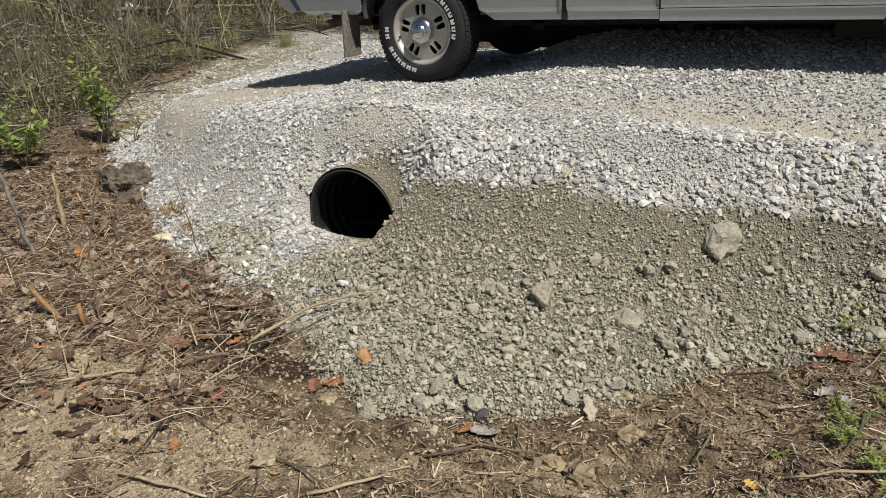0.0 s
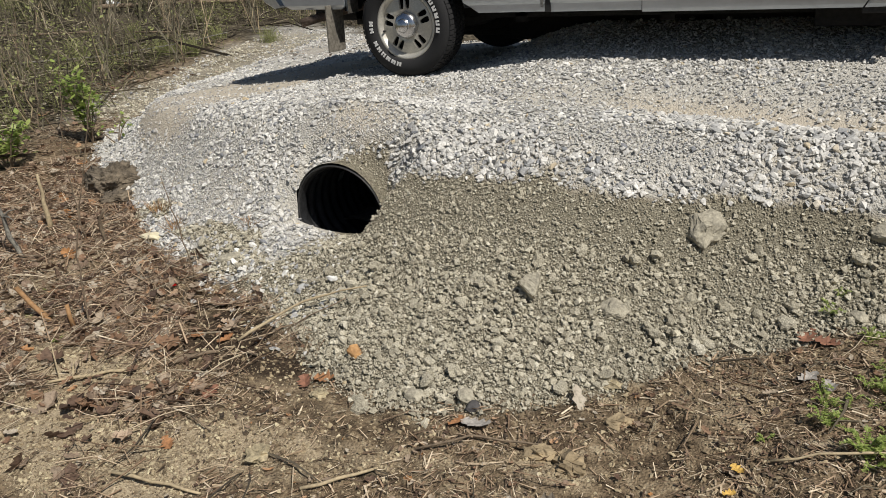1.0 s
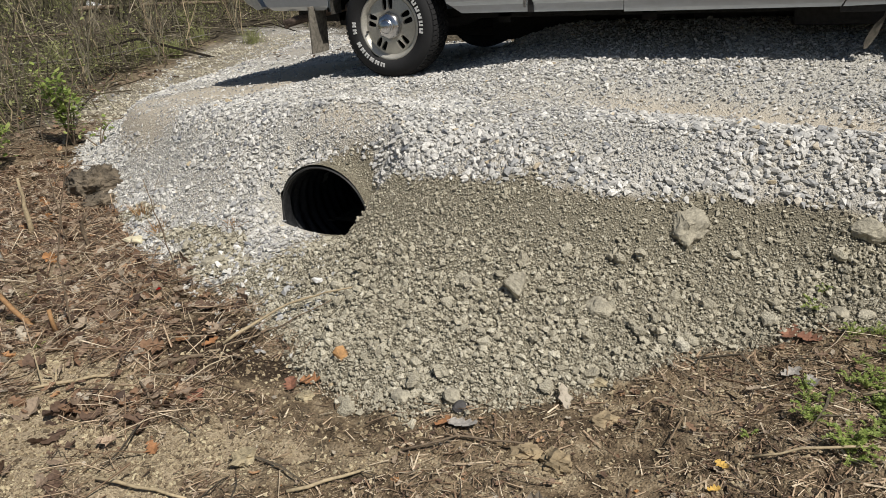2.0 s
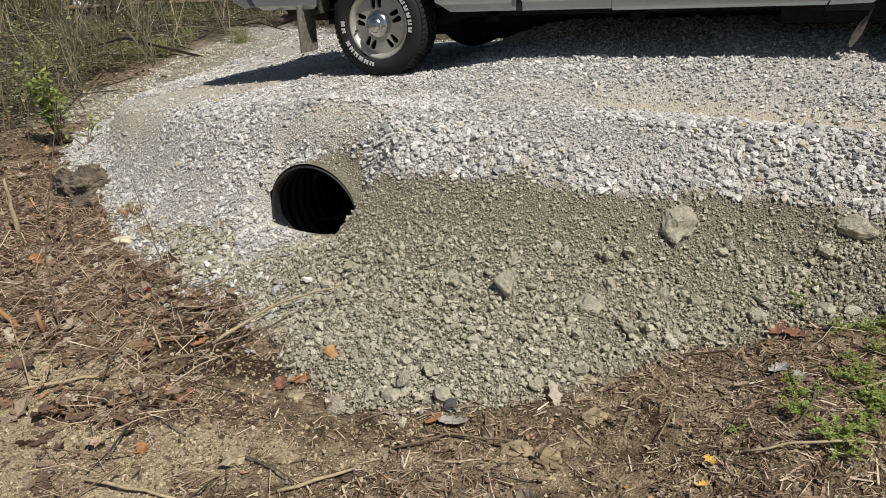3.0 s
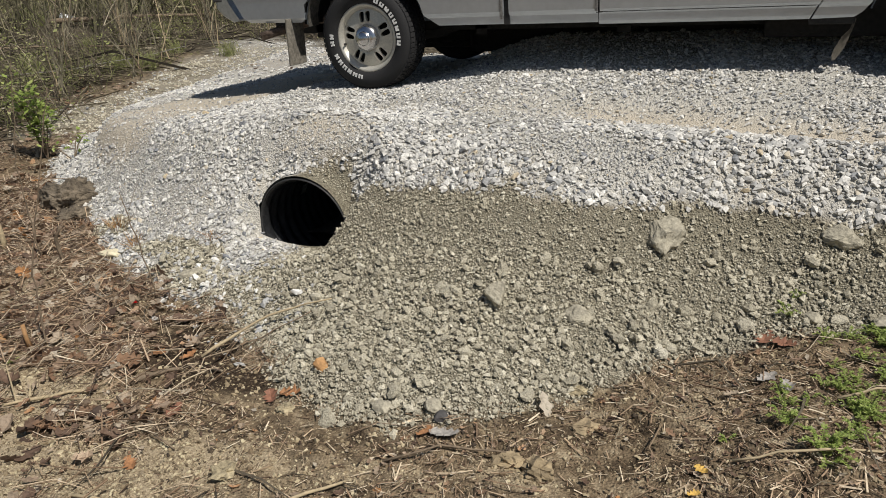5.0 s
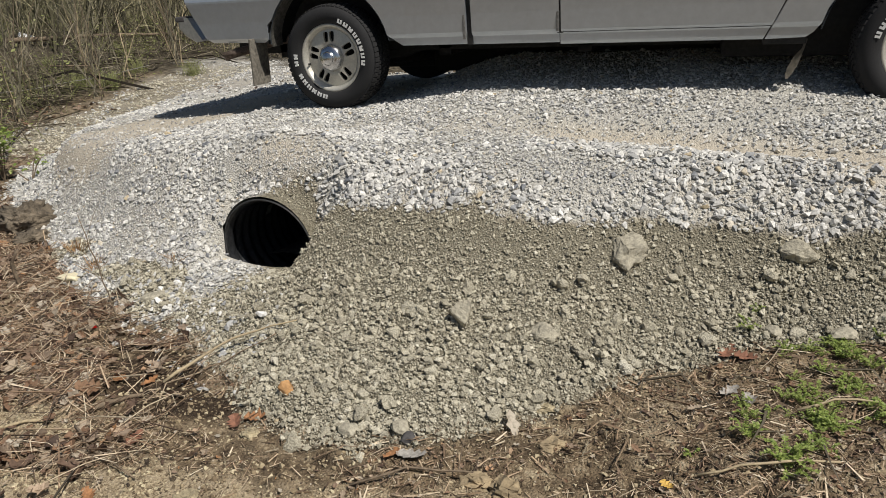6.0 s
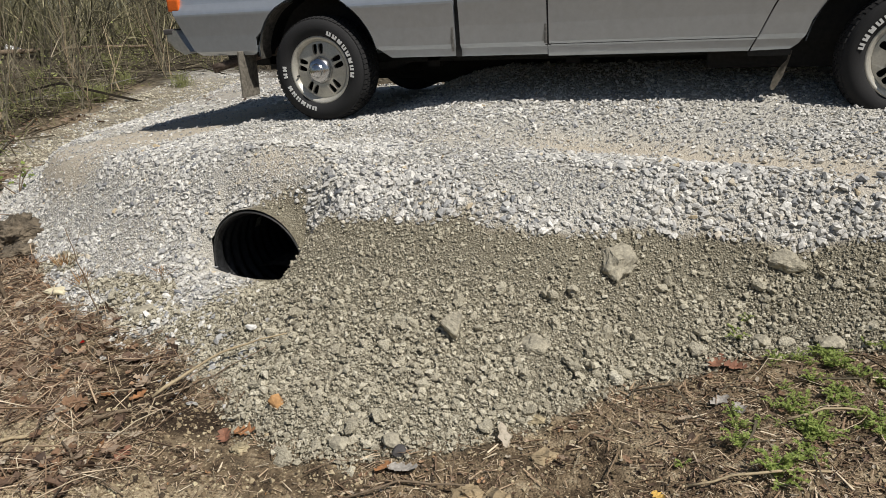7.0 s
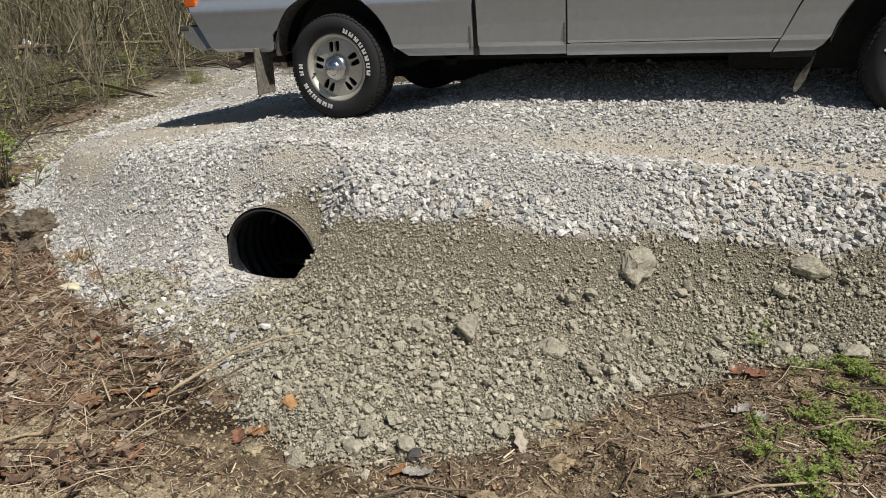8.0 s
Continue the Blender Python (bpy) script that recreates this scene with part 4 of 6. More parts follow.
    # added unseen dark box that closes the bright view beside the rear axle
    bm = bmesh.new()
    add_box(bm, (-0.20, 1.18, 0.14), (0.28, 1.36, 0.42), 0.03)
    part("axle_block", bm, M_DARK, truck)
    # added dark boxes, stepped down to hide the sunlit ground behind the truck
    bm = bmesh.new()
    add_box(bm, (0.30, 1.05, 0.12), (1.0, 1.50, 0.42), 0.03)
    add_box(bm, (1.0, 1.06, 0.185), (1.72, 1.50, 0.42), 0.03)
    add_box(bm, (1.72, 0.92, 0.232), (2.75, 1.50, 0.42), 0.04)
    part("underbody_blocks", bm, M_DARK, truck)
    bm = bmesh.new()
    add_tube(bm, [(-0.77, 0.0, 0.35), (-0.69, 0.07, 0.375), (-0.48, 0.24, 0.43), (-0.2, 0.36, 0.47), (0.2, 0.40, 0.50), (1.2, 0.45, 0.38)], [0.028] * 6, 14, False)
    bmesh.ops.solidify(bm, geom=bm.faces[:], thickness=0.003)
    part("tailpipe", bm, M_RUST, truck, "rusty tailpipe", True)
    for x, near, t in ((0.034, True, 0), (WHEELBASE + 0.045, True, 92), (0.034, False, 20), (WHEELBASE + 0.045, False, 130)):
        build_wheel(truck, x, near, t)


build_truck()


# ---- single rocks, clods and sticks ----
M_YELLOWCLAY = plain("pale_yellow_clay", (0.44, 0.37, 0.235), 0.97, 0, 60, 0.45, 0.01)
M_TANCLAY = plain("dry_tan_clay", (0.36, 0.28, 0.17), 0.97, 0, 30, 0.4, 0.01)


def boulder(name, label, category, x, y, size, mat, seed, turn=(0, 0, 0), sink=0.3, flat=(1, 0.85, 0.6), points=22, group="", rough=0.05):
    """An angular rock with rounded, chipped edges."""
    bm = lump(seed, points, flat, 0.16)
    bmesh.ops.bevel(bm, geom=bm.edges[:], offset=0.035, segments=1, affect="EDGES")
    bmesh.ops.triangulate(bm, faces=bm.faces)
    bmesh.ops.subdivide_edges(bm, edges=bm.edges[:], cuts=3 if size > 0.05 else 1, use_grid_fill=True)
    for v in bm.verts:
        v.co += v.co.normalized() * rough * noise.noise(v.co * 2.6 + Vector((seed, 0, 0))) + v.co.normalized() * rough * 0.6 * noise.noise(v.co * 7) + v.co.normalized() * rough * 0.3 * noise.noise(v.co * 17)
        v.co *= size
    ob = mesh_object(name, bm, mat, size > 0.05)
    z = float(ground_z(x, y)) + size * flat[2] * (1 - 2 * sink)
    ob.matrix_world = pose(x, y, z, *turn)
    return tagged(ob, label, category, group)


def slab_rock(x, y, thick=0.032):
    """A flat, pointed slab of sandstone with chipped edges."""
    bm = bmesh.new()
    outline = ((-0.013, 0.034), (0.038, 0.054), (0.040, 0.0), (0.026, -0.052), (0.010, -0.046), (-0.044, 0.002))
    face = bm.faces.new([bm.verts.new((px, py, 0)) for px, py in outline][::-1])
    made = bmesh.ops.extrude_face_region(bm, geom=[face])
    for v in made["geom"]:
        if isinstance(v, bmesh.types.BMVert):
            v.co = Vector((v.co.x * 0.9, v.co.y * 0.93, thick + 0.12 * v.co.x))
    bmesh.ops.recalc_face_normals(bm, faces=bm.faces)
    bmesh.ops.bevel(bm, geom=bm.edges[:], offset=0.003, segments=2, affect="EDGES")
    bmesh.ops.triangulate(bm, faces=bm.faces)
    bmesh.ops.subdivide_edges(bm, edges=bm.edges[:], cuts=3, use_grid_fill=True)
    for v in bm.verts:
        v.co += 0.0035 * noise.noise_vector(v.co * 60) + 0.0015 * noise.noise_vector(v.co * 190)
    ob = mesh_object("rock", bm, M_ROCK)
    ob.matrix_world = pose(x, y, float(ground_z(x, y)) + 0.026, 44, 8, 18)
    return tagged(ob, "pointed flat tan sandstone slab half sunk in crumbled soil", "rock")


slab_rock(1.50, -1.80)
boulder("rock", "large dusty tan rock on the soil slope", "rock", 2.03, -1.345, 0.105, M_ROCK, 7, (36, 6, -20), 0.42, (0.78, 0.95, 0.5), 12, rough=0.2)
boulder("rock", "flat dusty tan rock below the gravel edge", "rock", 2.65, -1.20, 0.075, M_ROCK, 8, (25, 5, 0), 0.40, (1.1, 0.8, 0.5), 14, rough=0.12)
boulder("rock", "grey-tan rock pressed into the soil", "rock", 1.80, -1.73, 0.07, M_ROCK, 9, (22, 0, 0), 0.42, (1, 0.7, 0.4), 14, rough=0.12)
boulder("rock", "grey-tan clay slab among the gravel spill", "rock", -0.03, -1.72, 0.055, M_ROCK, 12, (10, 0, 20), 0.3, (1.2, 0.8, 0.5), 14)
boulder("rock", "small orange iron-stained stone at the soil's foot", "rock", 1.00, -2.22, 0.036, M_ORANGE, 14, (30, 10, 40), 0.2, (0.8, 0.9, 0.8), 14)
boulder("rock", "cream-coloured stone lying on brown oak leaves", "rock", -0.675, -1.61, 0.055, M_YELLOW, 15, (5, 5, 20), -0.1, (1.2, 0.7, 0.4), 14)
boulder("rock", "white upright pebble in the gravel spill", "rock", 0.66, -1.855, 0.03, M_PALE, 16, (60, 0, 15), -0.4, (1, 0.5, 0.4), 10)
boulder("rock", "pale stone at the edge of the weeds", "rock", 2.57, -1.46, 0.034, M_ROCK, 18, (10, 0, 10), 0.25)
boulder("rock", "pale flat stone at the edge of the weeds", "rock", 2.80, -1.44, 0.05, M_ROCK, 19, (10, 0, 40), 0.3, (1.2, 0.7, 0.4))
boulder("rock", "dark grey stone at the soil's foot", "rock", 1.50, -2.30, 0.03, M_TRIM, 21, (20, 0, 50), 0.2)
boulder("rock", "pale clay lump at the soil's foot", "rock", 1.46, -2.27, 0.036, M_ROCK, 22, (20, 0, 80), 0.2)
boulder("rock", "pale clay lump at the soil's foot", "rock", 1.30, -2.33, 0.034, M_ROCK, 24, (10, 0, 40), 0.25)
boulder("earth_clod", "damp brown lump of dug clay beside the gravel", "earth clod", -1.50, -1.15, 0.17, M_MUD, 25, (0, 0, 30), 0.3, (1.1, 0.8, 0.7), 26, rough=0.32)
boulder("earth_clod", "small damp brown clay lump beside the gravel", "earth clod", -1.32, -1.28, 0.10, M_MUD, 26, (0, 0, 70), 0.3, (1.1, 0.8, 0.6), 24, rough=0.32)
boulder("earth_clod", "tan root-bound clod on the bare ground", "earth clod", 1.76, -2.42, 0.045, M_TANCLAY, 28, (0, 0, 20), 0.35, (1.1, 0.8, 0.6), 26, rough=0.4)
boulder("earth_clod", "pale yellow clay clod on the bare ground", "earth clod", 0.98, -2.41, 0.032, M_YELLOWCLAY, 31, (0, 0, 20), 0.3, (1.1, 0.8, 0.5), 20, rough=0.4)
boulder("earth_clod", "pale yellow clay clod on the bare ground", "earth clod", 1.01, -2.76, 0.036, M_YELLOWCLAY, 32, (0, 0, 70), 0.2, (1.1, 0.9, 0.7), 24, rough=0.4)
boulder("earth_clod", "pale yellow clay clod at the soil's foot", "earth clod", 1.86, -1.99, 0.034, M_YELLOWCLAY, 33, (0, 0, 30), 0.42, (1.3, 0.8, 0.4), 24, rough=0.4)
boulder("earth_clod", "tan root-bound clod over a small hole", "earth clod", 1.85, -2.44, 0.05, M_TANCLAY, 34, (0, 0, 150), 0.3, (1.2, 0.8, 0.6), 26, rough=0.42)
boulder("earth_clod", "tan clay clod on the bare ground", "earth clod", 1.93, -2.18, 0.04, M_TANCLAY, 29, (0, 0, 50), 0.38, (1.2, 0.8, 0.5), 24, rough=0.4)


def branch(name, label, category, pts, r0, r1, mat, side=0, group=""):
    """A crooked stick through a few places (x, y, height above ground)."""
    rnd = random.Random(int(1000 * abs(pts[0][0]) + 77 * abs(pts[0][1])))
    path = []
    world_pts = [Vector((x, y, float(ground_z(x, y)) + h)) for x, y, h in pts]
    for a, b in zip(world_pts, world_pts[1:]):
        steps = max(2, int((b - a).length / 0.05))
        for k in range(steps):
            path.append(a.lerp(b, k / steps) + Vector((rnd.uniform(-1, 1), rnd.uniform(-1, 1), rnd.uniform(0, 1))) * 0.006)
    path.append(world_pts[-1])
    n = len(path)
    radii = [(r0 + (r1 - r0) * k / (n - 1)) * rnd.uniform(0.85, 1.15) for k in range(n)]
    base = path[0].copy()
    thing = tagged(new(name), label, category, group)
    thing.location = base
    bm = bmesh.new()
    add_tube(bm, [p - base for p in path], radii, 7)
    part("stem", bm, mat, thing, smooth=True)
    for k in range(side):
        i = rnd.randrange(n // 4, n - 1)
        way = Vector((rnd.uniform(-1, 1), rnd.uniform(-1, 1), rnd.uniform(0.0, 0.7))).normalized()
        length = rnd.uniform(0.06, 0.2)
        p = path[i] - base
        bm = bmesh.new()
        add_tube(bm, [p, p + way * length * 0.5 + Vector((0, 0, 0.01)), p + way * length], [radii[i] * 0.6, radii[i] * 0.45, radii[i] * 0.2], 5)
        part("side_twig", bm, mat, thing)
    return thing


branch("stick", "long pale curved stick lying against the soil", "stick", [(0.86, -1.91, 0.03), (0.66, -1.97, 0.05), (0.55, -2.08, 0.04), (0.46, -2.23, 0.015)], 0.003, 0.007, M_STRAW)
branch("stick", "thin pale stick lying against the soil", "stick", [(0.80, -1.96, 0.02), (0.66, -2.03, 0.012), (0.52, -2.18, 0.008)], 0.002, 0.003, M_TWIG)
branch("stick", "straw-coloured broken stalk on bare ground", "stick", [(0.24, -2.56, 0.015), (0.08, -2.67, 0.02), (-0.08, -2.79, 0.01)], 0.007, 0.005, M_STRAW, 2)
branch("stick", "grey-brown stick on bare ground", "stick", [(0.67, -2.99, 0.012), (0.80, -2.96, 0.015), (0.96, -2.94, 0.01)], 0.006, 0.004, M_STRAW)
branch("stick", "short crooked dead stick on dark soil", "stick", [(0.34, -2.47, 0.01), (0.39, -2.39, 0.02), (0.45, -2.33, 0.02)], 0.011, 0.006, M_TWIG, 1)
branch("stick", "pale flat stick on bare ground", "stick", [(1.22, -2.83, 0.01), (1.36, -2.66, 0.012)], 0.006, 0.004, M_STRAW)
branch("stick", "thin dark twig on bare ground", "stick", [(1.42, -2.56, 0.012), (1.56, -2.46, 0.02), (1.75, -2.38, 0.012)], 0.004, 0.003, M_TWIG, 1)
branch("stick", "dark forked twig on bare ground", "stick", [(0.40, -2.57, 0.03), (0.55, -2.66, 0.02), (0.66, -2.69, 0.02), (0.80, -2.73, 0.01)], 0.005, 0.003, M_TWIG, 3)
branch("stick", "straw-coloured stalk among the weeds", "stick", [(2.35, -2.30, 0.02), (2.52, -2.26, 0.04), (2.70, -2.2, 0.02)], 0.004, 0.003, M_STRAW)
branch("stick", "pale stick among the weeds", "stick", [(2.62, -1.95, 0.02), (2.72, -1.9, 0.03), (2.84, -1.88, 0.02)], 0.004, 0.003, M_STRAW)
branch("sapling", "thin grey lichen-covered sapling, leaning, at the leaf litter", "sapling",
       [(-1.04, -2.08, -0.02), (-1.07, -2.095, 0.14), (-1.085, -2.10, 0.30), (-1.10, -2.11, 0.46), (-1.14, -2.13, 0.58), (-1.20, -2.16, 0.66), (-1.4, -2.2, 0.76)], 0.012, 0.008, M_BARK, 4)
branch("dead_stalk", "pale broken upright stalk in the leaf litter", "stalk", [(-1.22, -1.80, -0.01), (-1.20, -1.80, 0.14), (-1.21, -1.79, 0.34)], 0.014, 0.006, M_STRAW, 0, "broken stalks")
branch("dead_stalk", "grey broken stalk leaning in the leaf litter", "stalk", [(-0.88, -1.74, -0.01), (-0.87, -1.74, 0.15), (-0.83, -1.73, 0.22)], 0.012, 0.007, M_TWIG, 0, "broken stalks")
branch("dead_stalk", "split orange-brown stake leaning in the litter", "stalk", [(-0.38, -2.42, -0.01), (-0.47, -2.42, 0.07), (-0.56, -2.42, 0.14)], 0.013, 0.010, M_SPLIT, 0, "broken stalks")
branch("dead_stalk", "split orange-brown stub standing in the litter", "stalk", [(-0.27, -2.40, -0.01), (-0.28, -2.40, 0.11)], 0.012, 0.007, M_SPLIT, 0, "broken stalks")
branch("seedling_stem", "bare thin upright stem beside the gravel spill", "stem", [(-0.10, -1.89, -0.01), (-0.13, -1.89, 0.25), (-0.19, -1.88, 0.50)], 0.004, 0.0015, M_TWIG, 3)
branch("seedling_stem", "tall bare thin stem in the leaf litter", "stem", [(-0.22, -2.38, -0.01), (-0.22, -2.33, 0.35), (-0.14, -2.25, 0.7), (-0.05, -2.2, 1.0)], 0.004, 0.0015, M_TWIG, 2)
branch("seedling_stem", "tall bare thin stem in the leaf litter", "stem", [(-1.02, -1.75, -0.01), (-1.05, -1.72, 0.5), (-0.98, -1.65, 1.0)], 0.004, 0.0015, M_TWIG, 2)
branch("fallen_branch", "long pale fallen branch at the brush edge", "branch", [(-6.2, 1.4, 0.05), (-5.5, 2.2, 0.10), (-5.0, 3.1, 0.16), (-4.9, 3.7, 0.2)], 0.010, 0.004, M_BARK, 5)
branch("fallen_branch", "dark fallen branch lying in the brush", "branch", [(-8.5, 4.5, 0.1), (-7.6, 5.6, 0.16), (-6.9, 6.9, 0.12)], 0.04, 0.025, M_TWIG, 5)
branch("fallen_branch", "grey fallen branch lying in the brush", "branch", [(-8.4, 2.4, 0.06), (-7.2, 3.2, 0.12), (-6.1, 3.9, 0.08)], 0.02, 0.01, M_TWIG, 5)


# ---- leaves ----
def leaf_proto(seed, lobes=3, curl=0.35):
    """A lobed, curled oak leaf, one unit long."""
    rnd = random.Random(seed)
    bm = bmesh.new()
    left, mid, right = [], [], []
    n = 2 * lobes + 2
    for k in range(n + 1):
        t = k / n
        w = 0.05 if k in (0, n) else (0.27 if k % 2 else 0.13) * (0.6 + 0.8 * math.sin(math.pi * min(1, t * 1.05)) ** 0.8) * rnd.uniform(0.8, 1.2)
        z = curl * (t - 0.5) ** 2 * rnd.uniform(0.8, 1.2)
        mid.append(bm.verts.new((t - 0.5, 0, z)))
        left.append(bm.verts.new((t - 0.5 + 0.05, w, z + curl * w * rnd.uniform(0.3, 1.1))))
        right.append(bm.verts.new((t - 0.5 + 0.05, -w, z + curl * w * rnd.uniform(0.3, 1.1))))
    for a, b in ((left, mid), (mid, right)):
        for k in range(n):
            bm.faces.new((a[k], b[k], b[k + 1], a[k + 1]))
    return bm


def blade_proto(bend, width=0.02):
    """A thin straw of unit length, three-sided, bent."""
    bm = bmesh.new()
    add_tube(bm, [(-0.5, 0, 0), (0.05, bend, abs(bend) * 0.6), (0.5, bend * 0.4, 0)], [width, width * 0.9, width * 0.4], 3, False)
    return bm


def stem_proto(seed, width=0.006, sides=4):
    """An upright brush stem of unit height with a few side shoots."""
    rnd = random.Random(seed)
    bm = bmesh.new()
    x = y = 0.0
    pts = [(0, 0, -0.03)]
    for k in range(1, 6):
        x += rnd.uniform(-0.06, 0.06)
        y += rnd.uniform(-0.06, 0.06)
        pts.append((x, y, k / 5))
    add_tube(bm, pts, [width * (1 - 0.14 * k) for k in range(6)], sides, False)
    for k in range(rnd.randrange(2, 6)):
        i = rnd.randrange(1, 5)
        a = rnd.uniform(0, 6.28)
        r = rnd.uniform(0.12, 0.35)
        p = Vector(pts[i])
        q = p + Vector((math.cos(a) * r, math.sin(a) * r, r * rnd.uniform(0.2, 1.0)))
        add_tube(bm, [p, p.lerp(q, 0.5) + Vector((0, 0, 0.02)), q], [width * 0.6, width * 0.45, width * 0.2], 3, False)
    return bm


rng = np.random.default_rng(7)


def sample(n, x0, x1, y0, y1, density):
    """n places thrown by a density between 0 and 1."""
    out = np.zeros((0, 2))
    while len(out) < n:
        p = np.stack([rng.uniform(x0, x1, n), rng.uniform(y0, y1, n)], 1)
        out = np.concatenate([out, p[rng.uniform(0, 1, n) < density(p[:, 0], p[:, 1])]])
    return out[:n, 0], out[:n, 1]


def free_of_pipe(x, y):
    return ~((np.abs(x - PIPE.x) < PIPE_R - 0.02) & (np.abs(y - PIPE.y) < 0.045))


def off_bank(x, y):
    g, s, d = zones(x, y)
    return np.clip(1 - g - s, 0, 1)


# ---- green plants ----
def leaflet(bm, p, way, size, up=Vector((0, 0, 1))):
    side = way.cross(up)
    side = side.normalized() if side.length > 0.01 else Vector((1, 0, 0))
    q = [p, p + way * size * 0.45 + side * size * 0.28, p + way * size, p + way * size * 0.45 - side * size * 0.28]
    vs = [bm.verts.new(c) for c in q]
    bm.faces.new((vs[0], vs[1], vs[2]))
    bm.faces.new((vs[0], vs[2], vs[3]))


def build_shrub(label, x, y, height, spread, stems, leaves, size, seed):
    rnd = random.Random(seed)
    shrub = tagged(new("shrub"), label, "shrub")
    shrub.location = (x, y, float(ground_z(x, y)) - 0.01)
    green = bmesh.new()
    for k in range(stems):
        a = rnd.uniform(0, 6.28)
        tip = Vector((math.cos(a) * spread * rnd.uniform(0.2, 1), math.sin(a) * spread * rnd.uniform(0.2, 1), height * rnd.uniform(0.55, 1)))
        midp = tip * 0.5 + Vector((0, 0, height * 0.12))
        bm = bmesh.new()
        add_tube(bm, [(0, 0, 0), midp, tip], [0.005, 0.0035, 0.0015], 5)
        part("stem", bm, M_TWIG, shrub)
        for j in range(leaves):
            t = rnd.uniform(0.25, 1)
            p = midp * (t / 0.5) if t < 0.5 else midp.lerp(tip, (t - 0.5) * 2)
            p = p + Vector((rnd.gauss(0, 0.03), rnd.gauss(0, 0.03), rnd.gauss(0, 0.02)))
            way = Vector((rnd.uniform(-1, 1), rnd.uniform(-1, 1), rnd.uniform(-0.2, 0.6))).normalized()
            leaflet(green, p, way, size * rnd.uniform(0.6, 1.2))
    part("foliage", green, M_GREEN, shrub, "small bright green leaves")


build_shrub("young shrub with bright green leaves at the gravel's edge", -2.55, -0.45, 0.62, 0.24, 9, 42, 0.065, 4)
build_shrub("low green shrub among dry brush", -2.35, -1.25, 0.38, 0.30, 8, 34, 0.06, 5)
build_shrub("low green shrub among dry brush", -2.9, -1.05, 0.5, 0.35, 8, 34, 0.06, 6)
build_shrub("small green sprout at the gravel's edge", -2.05, -0.62, 0.22, 0.2, 4, 10, 0.045, 8)


def build_weed(seed, height, spread, fronds):
    """A low feathery weed: arching fronds with small leaflets."""
    rnd = random.Random(seed)
    green = bmesh.new()
    for k in range(fronds):
        a = rnd.uniform(0, 6.28)
        reach = spread * rnd.uniform(0.4, 1)
        tip = Vector((math.cos(a) * reach, math.sin(a) * reach, height * rnd.uniform(0.4, 1)))
        top = tip * 0.55 + Vector((0, 0, height * 0.35))
        add_tube(green, [(0, 0, -0.005), top, tip], [0.0016, 0.0013, 0.0006], 3, False)
        for j in range(14):
            t = 0.2 + 0.8 * j / 13
            p = top * (t / 0.5) if t < 0.5 else top.lerp(tip, (t - 0.5) * 2)
            for s in (-1, 1):
                way = Vector((math.cos(a + s * 1.1 + rnd.gauss(0, 0.3)), math.sin(a + s * 1.1 + rnd.gauss(0, 0.3)), rnd.uniform(-0.1, 0.7))).normalized()
                leaflet(green, p, way, rnd.uniform(0.007, 0.015) * (1.2 - 0.5 * t))
    return tagged(mesh_object("weed", green, M_GREEN), "low feathery green weed in leaf litter", "weed", "weeds beside the soil bank")


def place_weeds():
    kinds = [build_weed(11, 0.045, 0.07, 5), build_weed(12, 0.035, 0.06, 4), build_weed(13, 0.06, 0.055, 7)]
    spots = [(2.58, -2.24, 1.0), (2.60, -2.21, 1.0), (2.56, -2.21, 1.1)]
    wx, wy = sample(150, 2.3, 3.4, -2.35, -1.36,
                    lambda x, y: step(2.36, 2.75, x - 0.25 * (y + 1.8)) * step(-2.3, -2.1, y) * step(0.45, 0.62, fractal(x, y, 0.14, 41)) * off_bank(x, y))
    spots += [(a, b, rng.uniform(0.3, 0.8)) for a, b in zip(wx, wy)]
    for cx, cy, count in ((2.50, -2.04, 3), (2.64, -1.84, 4), (2.83, -1.49, 3), (2.83, -1.89, 4), (2.56, -1.42, 2), (2.70, -1.97, 3)):
        spots += [(cx + rng.normal(0, 0.045), cy + rng.normal(0, 0.04), rng.uniform(0.5, 0.95)) for _ in range(count)]
    wx, wy = sample(10, -1.2, 0.1, -2.7, -1.7, off_bank)
    spots += [(a, b, rng.uniform(0.3, 0.5)) for a, b in zip(wx, wy)]
    for k, (x, y, s) in enumerate(spots):
        m = pose(x, y, float(ground_z(x, y)), 0, 0, 137 * k)
        if k < 3:
            kinds[k].matrix_basis = m @ Matrix.Scale(s, 4)
        else:
            w = copy_thing(kinds[k % 3], m)
            w.scale = (s, s, s)


place_weeds()


def build_tuft(x, y, seed, blades, height):
    """A clump of mown-off, dried grass blades."""
    rnd = random.Random(seed)
    bm = bmesh.new()
    for k in range(blades):
        ax, ay = rnd.gauss(0, 0.016), rnd.gauss(0, 0.012)
        tall = height * rnd.uniform(0.5, 1.1)
        lean = Vector((ax * 1.6 + rnd.gauss(0, 0.012), ay * 1.6 + rnd.gauss(0, 0.012), tall))
        add_tube(bm, [(ax, ay, -0.01), Vector((ax, ay, 0)) + lean * 0.55, Vector((ax, ay, 0)) + lean + Vector((rnd.gauss(0, 0.01), rnd.gauss(0, 0.01), 0))], [0.0016, 0.0013, 0.0006], 3, False)
    ob = mesh_object("grass_tuft", bm, M_STUBBLE)
    ob.location = (x, y, float(ground_z(x, y)))
    return tagged(ob, "dried orange-brown grass stubble at the gravel's foot", "grass tuft", "grass stubble")


M_STUBBLE = varied("dry_grass_stubble", [(0.0, (0.16, 0.085, 0.035)), (0.5, (0.36, 0.205, 0.085)), (1.0, (0.52, 0.36, 0.18))], 0.85)
